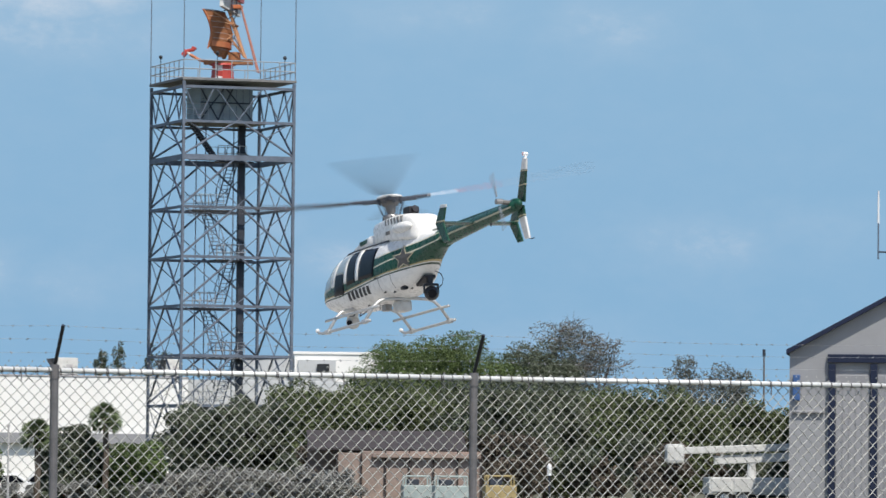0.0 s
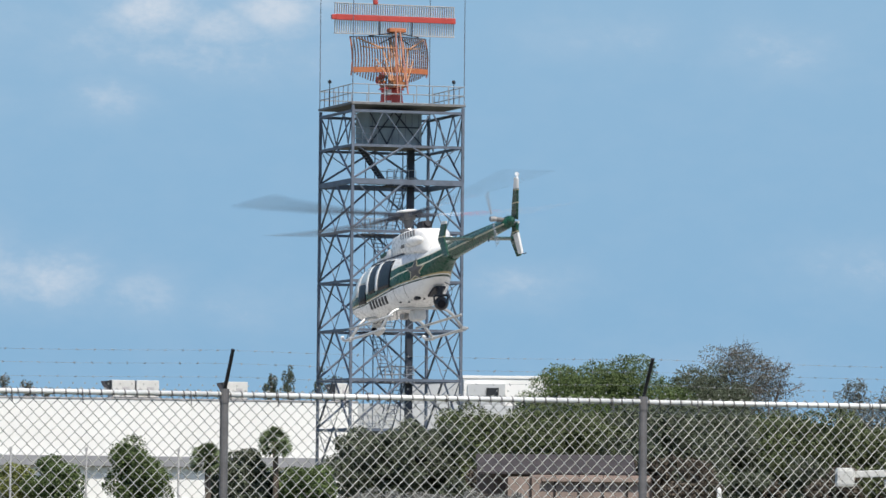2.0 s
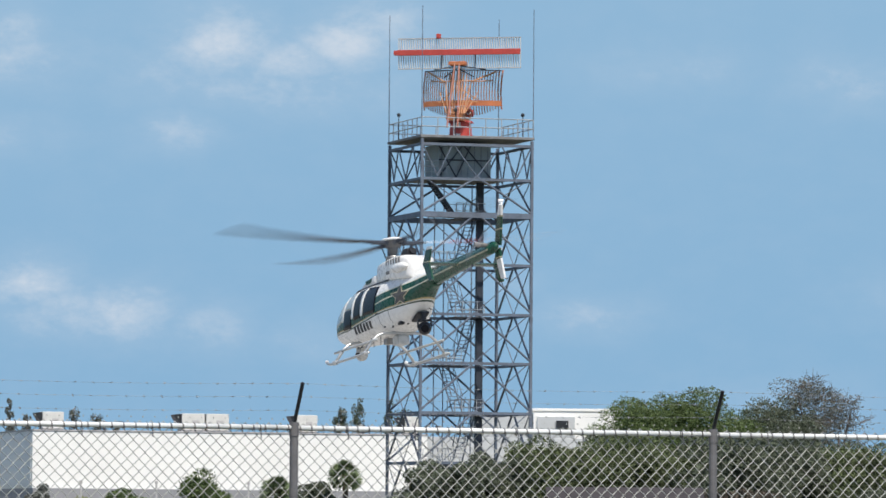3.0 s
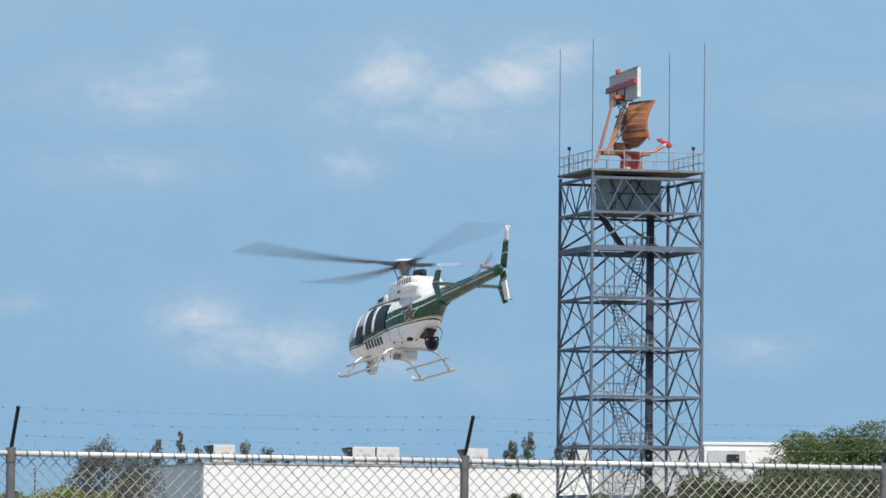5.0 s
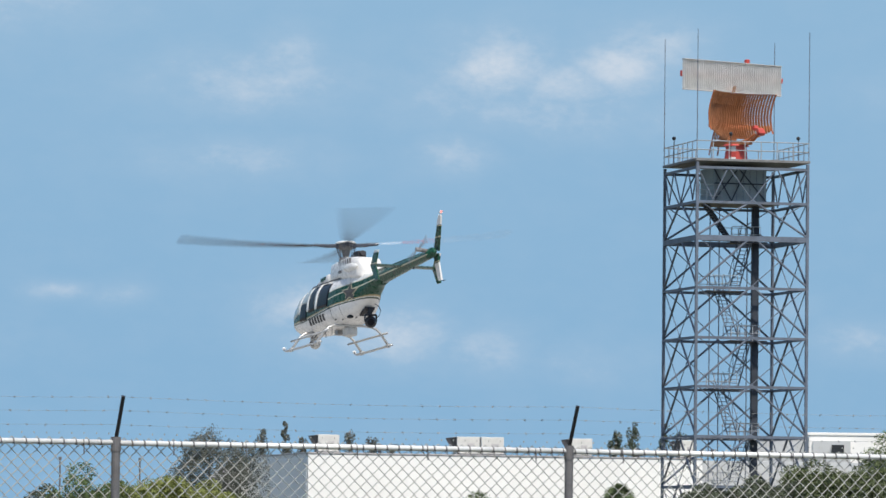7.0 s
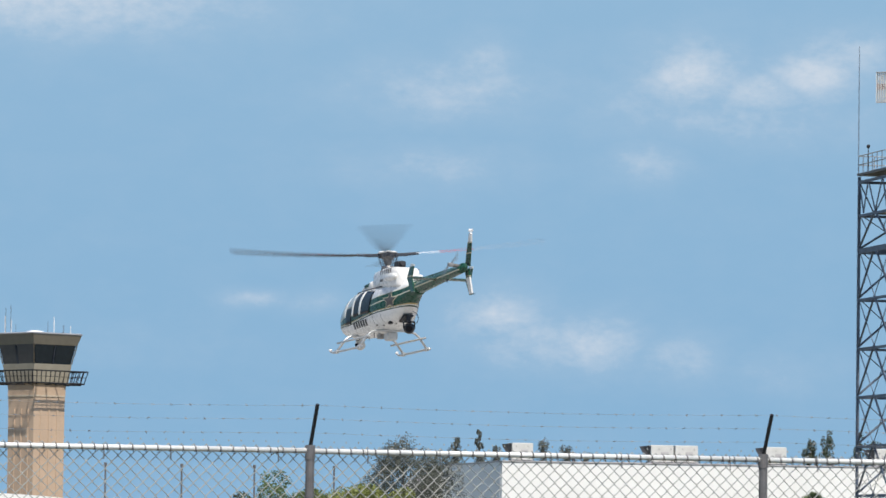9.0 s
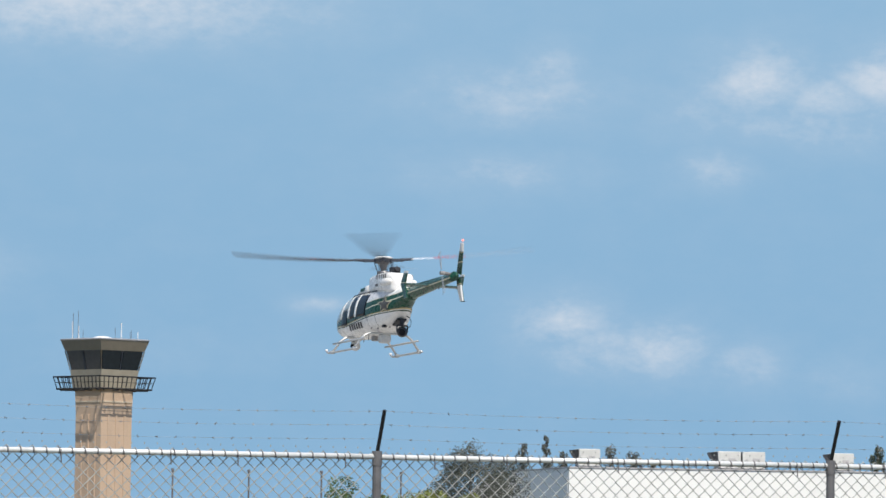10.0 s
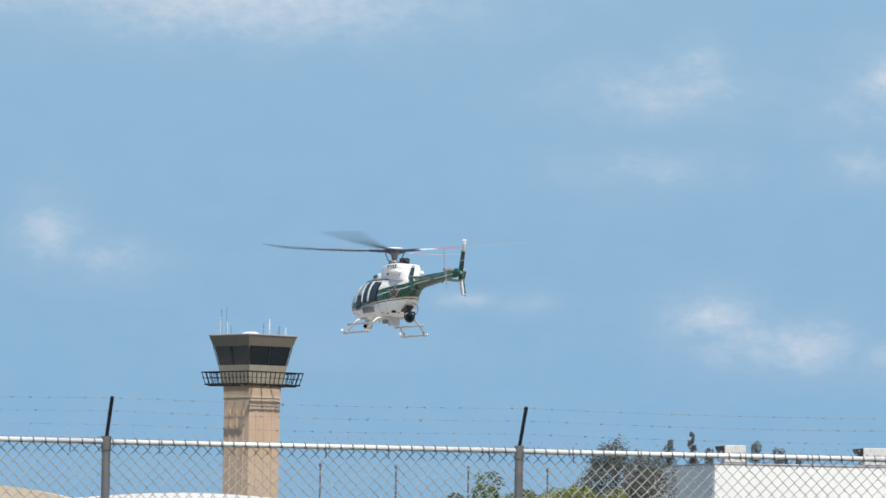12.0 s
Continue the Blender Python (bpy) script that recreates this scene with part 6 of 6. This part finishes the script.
def main_rotor():
    r = new("main_rotor")
    r.parent = HELI
    tagged(r, "four-bladed main rotor turning fast")
    bm = bmesh.new()
    bar(bm, (0, 0, 0.02), (0, 0, 0.06), 0.34, 28, 0.27)
    bar(bm, (0, 0, -0.01), (0, 0, 0.02), 0.33, 28, 0.34)
    part("hub_cap", bm, "heli_white", r, "pale hub cap")
    bm = bmesh.new()
    bar(bm, (0, 0, -0.20), (0, 0, -0.02), 0.20, 18, 0.30)
    bar(bm, (0, 0, -0.40), (0, 0, -0.20), 0.10, 14, 0.15)
    part("hub", bm, "louver", r, "dark metal rotor hub")
    for k in range(8):
        a = radians(22.5 + 45 * k)
        bm = bmesh.new()
        box(bm, (0.05, 0.07, 0.13), pose(0.29 * math.cos(a), 0.29 * math.sin(a), -0.09, 0, 0, 22.5 + 45 * k), 0.01)
        part("hub_bolt_plate", bm, "tower_dark", r)
    for k in range(4):
        turn = pose(0, 0, 0, 0, 0, 90 * k)
        bm = bmesh.new()
        box(bm, (0.55, 0.16, 0.10), turn @ pose(0.42, 0, -0.06), 0.02)
        bar(bm, turn @ Vector((0.6, 0, -0.05)), turn @ Vector((1.05, 0, -0.03)), 0.055, 8, 0.045)
        bar(bm, turn @ Vector((0.2, 0.14, -0.46)), turn @ Vector((0.34, 0.19, -0.06)), 0.018, 6)
        part("blade_grip", bm, "tower_dark", r)
        # blade: pale top with a red inner band, dark underside
        st = [(0.95, 0.14), (1.15, 0.24), (1.75, 0.27), (1.752, 0.27), (2.9, 0.27), (2.902, 0.27), (4.2, 0.27), (5.05, 0.27), (5.3, 0.22)]
        bm = bmesh.new()
        rings = [[turn @ Vector(p) for p in blade_section(x, c, 13 - 1.1 * x, -0.03 + 0.010 * x * x)] for x, c in st]
        vs = [[bm.verts.new(p) for p in ring] for ring in rings]
        for i in range(len(vs) - 1):
            for j in range(7):
                f = bm.faces.new((vs[i][j], vs[i][(j + 1) % 7], vs[i + 1][(j + 1) % 7], vs[i + 1][j]))
                x = st[i][0]
                f.material_index = 0 if j >= 4 else (1 if x < 1.752 else 2 if x < 2.902 else 3)
        bm.faces.new(vs[0][::-1]), bm.faces.new(vs[-1])
        bmesh.ops.recalc_face_normals(bm, faces=bm.faces)
        part("blade", bm, ("blade_under", "white_paint", "radar_red", "blade_grey"), r, "rotor blade, dark below with a red and white top")
    return r


ROTOR = main_rotor()


def tail_rotor():
    r = new("tail_rotor")
    r.parent = HELI
    tagged(r, "two-bladed tail rotor turning fast")
    bm = bmesh.new()
    bar(bm, (0, -0.06, 0), (0, 0.1, 0), 0.07, 10)
    part("hub", bm, "heli_metal", r)
    for s in (-1, 1):
        bm = bmesh.new()
        box(bm, (0.075, 0.015, 0.62), pose(0, 0.04, s * 0.45), 0.006)
        part("blade", bm, "blade_grey", r)
    return r


TAIL = tail_rotor()
bm = bmesh.new()
bar(bm, (-6.46, 0.05, 2.22), (-6.46, 0.34, 2.25), 0.06, 10)
part("tail_gearbox", bm, "louver", HELI)



def beacon():
    """Turning beacon: a red lamp deep in a short hood, seen only when it points at the viewer."""
    r = new("beacon")
    r.parent = HELI
    tagged(r, "turning red anti-collision beacon")
    bm = bmesh.new()
    n = 14
    ring = lambda x, q: [(x, q * math.cos(2 * math.pi * k / n), q * math.sin(2 * math.pi * k / n)) for k in range(n)]
    loft(bm, [ring(-0.045, 0.03), ring(-0.05, 0.046), ring(0.08, 0.046), ring(0.08, 0.041), ring(-0.04, 0.041)])
    part("hood", bm, "white_paint", r)
    bm = bmesh.new()
    bar(bm, (-0.038, 0, 0), (-0.03, 0, 0), 0.039, 14)
    part("lamp", bm, "beacon_glow", r, "glowing red lamp")
    return r


BEACON = beacon()

# rotor phase in degrees at each time, within one blade spacing
PHASE = [
    (0.0, 59.1), (0.5, 59.1), (1.0, 26.1), (1.5, 65.1), (2.0, 16.1), (2.5, 62.1), (3.0, 8.1), (5.0, 5.1), (5.5, 37.1), (6.0, 89.1), (6.5, 32.1),
    (8.5, 23.1), (9.0, 68.1), (9.5, 23.1), (10.0, 65.1), (10.5, 22.1), (11.0, 50.1), (11.5, 17.1), (12.0, 47.1),
]
RATE = 2440.0        # degrees a second


def rotor_angles():
    """The rotor's angle at every frame: near its true rate, and meeting each phase."""
    total, marks = PHASE[0][1], [(0.0, PHASE[0][1])]
    for (ta, pa), (tb, pb) in zip(PHASE, PHASE[1:]):
        want = total + RATE * (tb - ta)
        total = pb + 90 * round((want - pb) / 90)
        marks.append((tb, total))
    ts, vs = zip(*marks)
    return [(k / FPS, float(np.interp(k / FPS, ts, vs))) for k in range(int(12 * FPS) + 1)]


def motions():
    walk(HELI, [(t, pose(x, y, z, 0, 0, hd) @ pose(0, 0, 0, 0, pt, 0) @ pose(0, 0, 0, bk, 0, 0)) for t, x, y, z, hd, pt, bk in FLIGHT])
    walk(ROTOR, [(t, pose(0, 0, 3.30, 0, 1.8, 0) @ pose(0, 0, 0, -1.5, 0, 0) @ pose(0, 0, 0, 0, 0, a)) for t, a in rotor_angles()])
    walk(TAIL, [(k / FPS, pose(-6.46, 0.34, 2.25, 0, 0, 0) @ pose(0, 0, 0, 0, 87.0 * k + 20, 0)) for k in range(int(12 * FPS) + 1)])
    walk(BEACON, [(t, pose(-7.18, -0.07, 3.325, 0, 0, 150 + 114.3 * (t - 9.94))) for t in np.linspace(0, 12, 25).tolist()])
    walk(ANTENNA, [(t, pose(TW.x, TW.y, DECK + 1.09, 0, 0, 182.4 - 31.75 * (t + 0.26))) for t in np.linspace(0, 12, 13).tolist()])


motions()
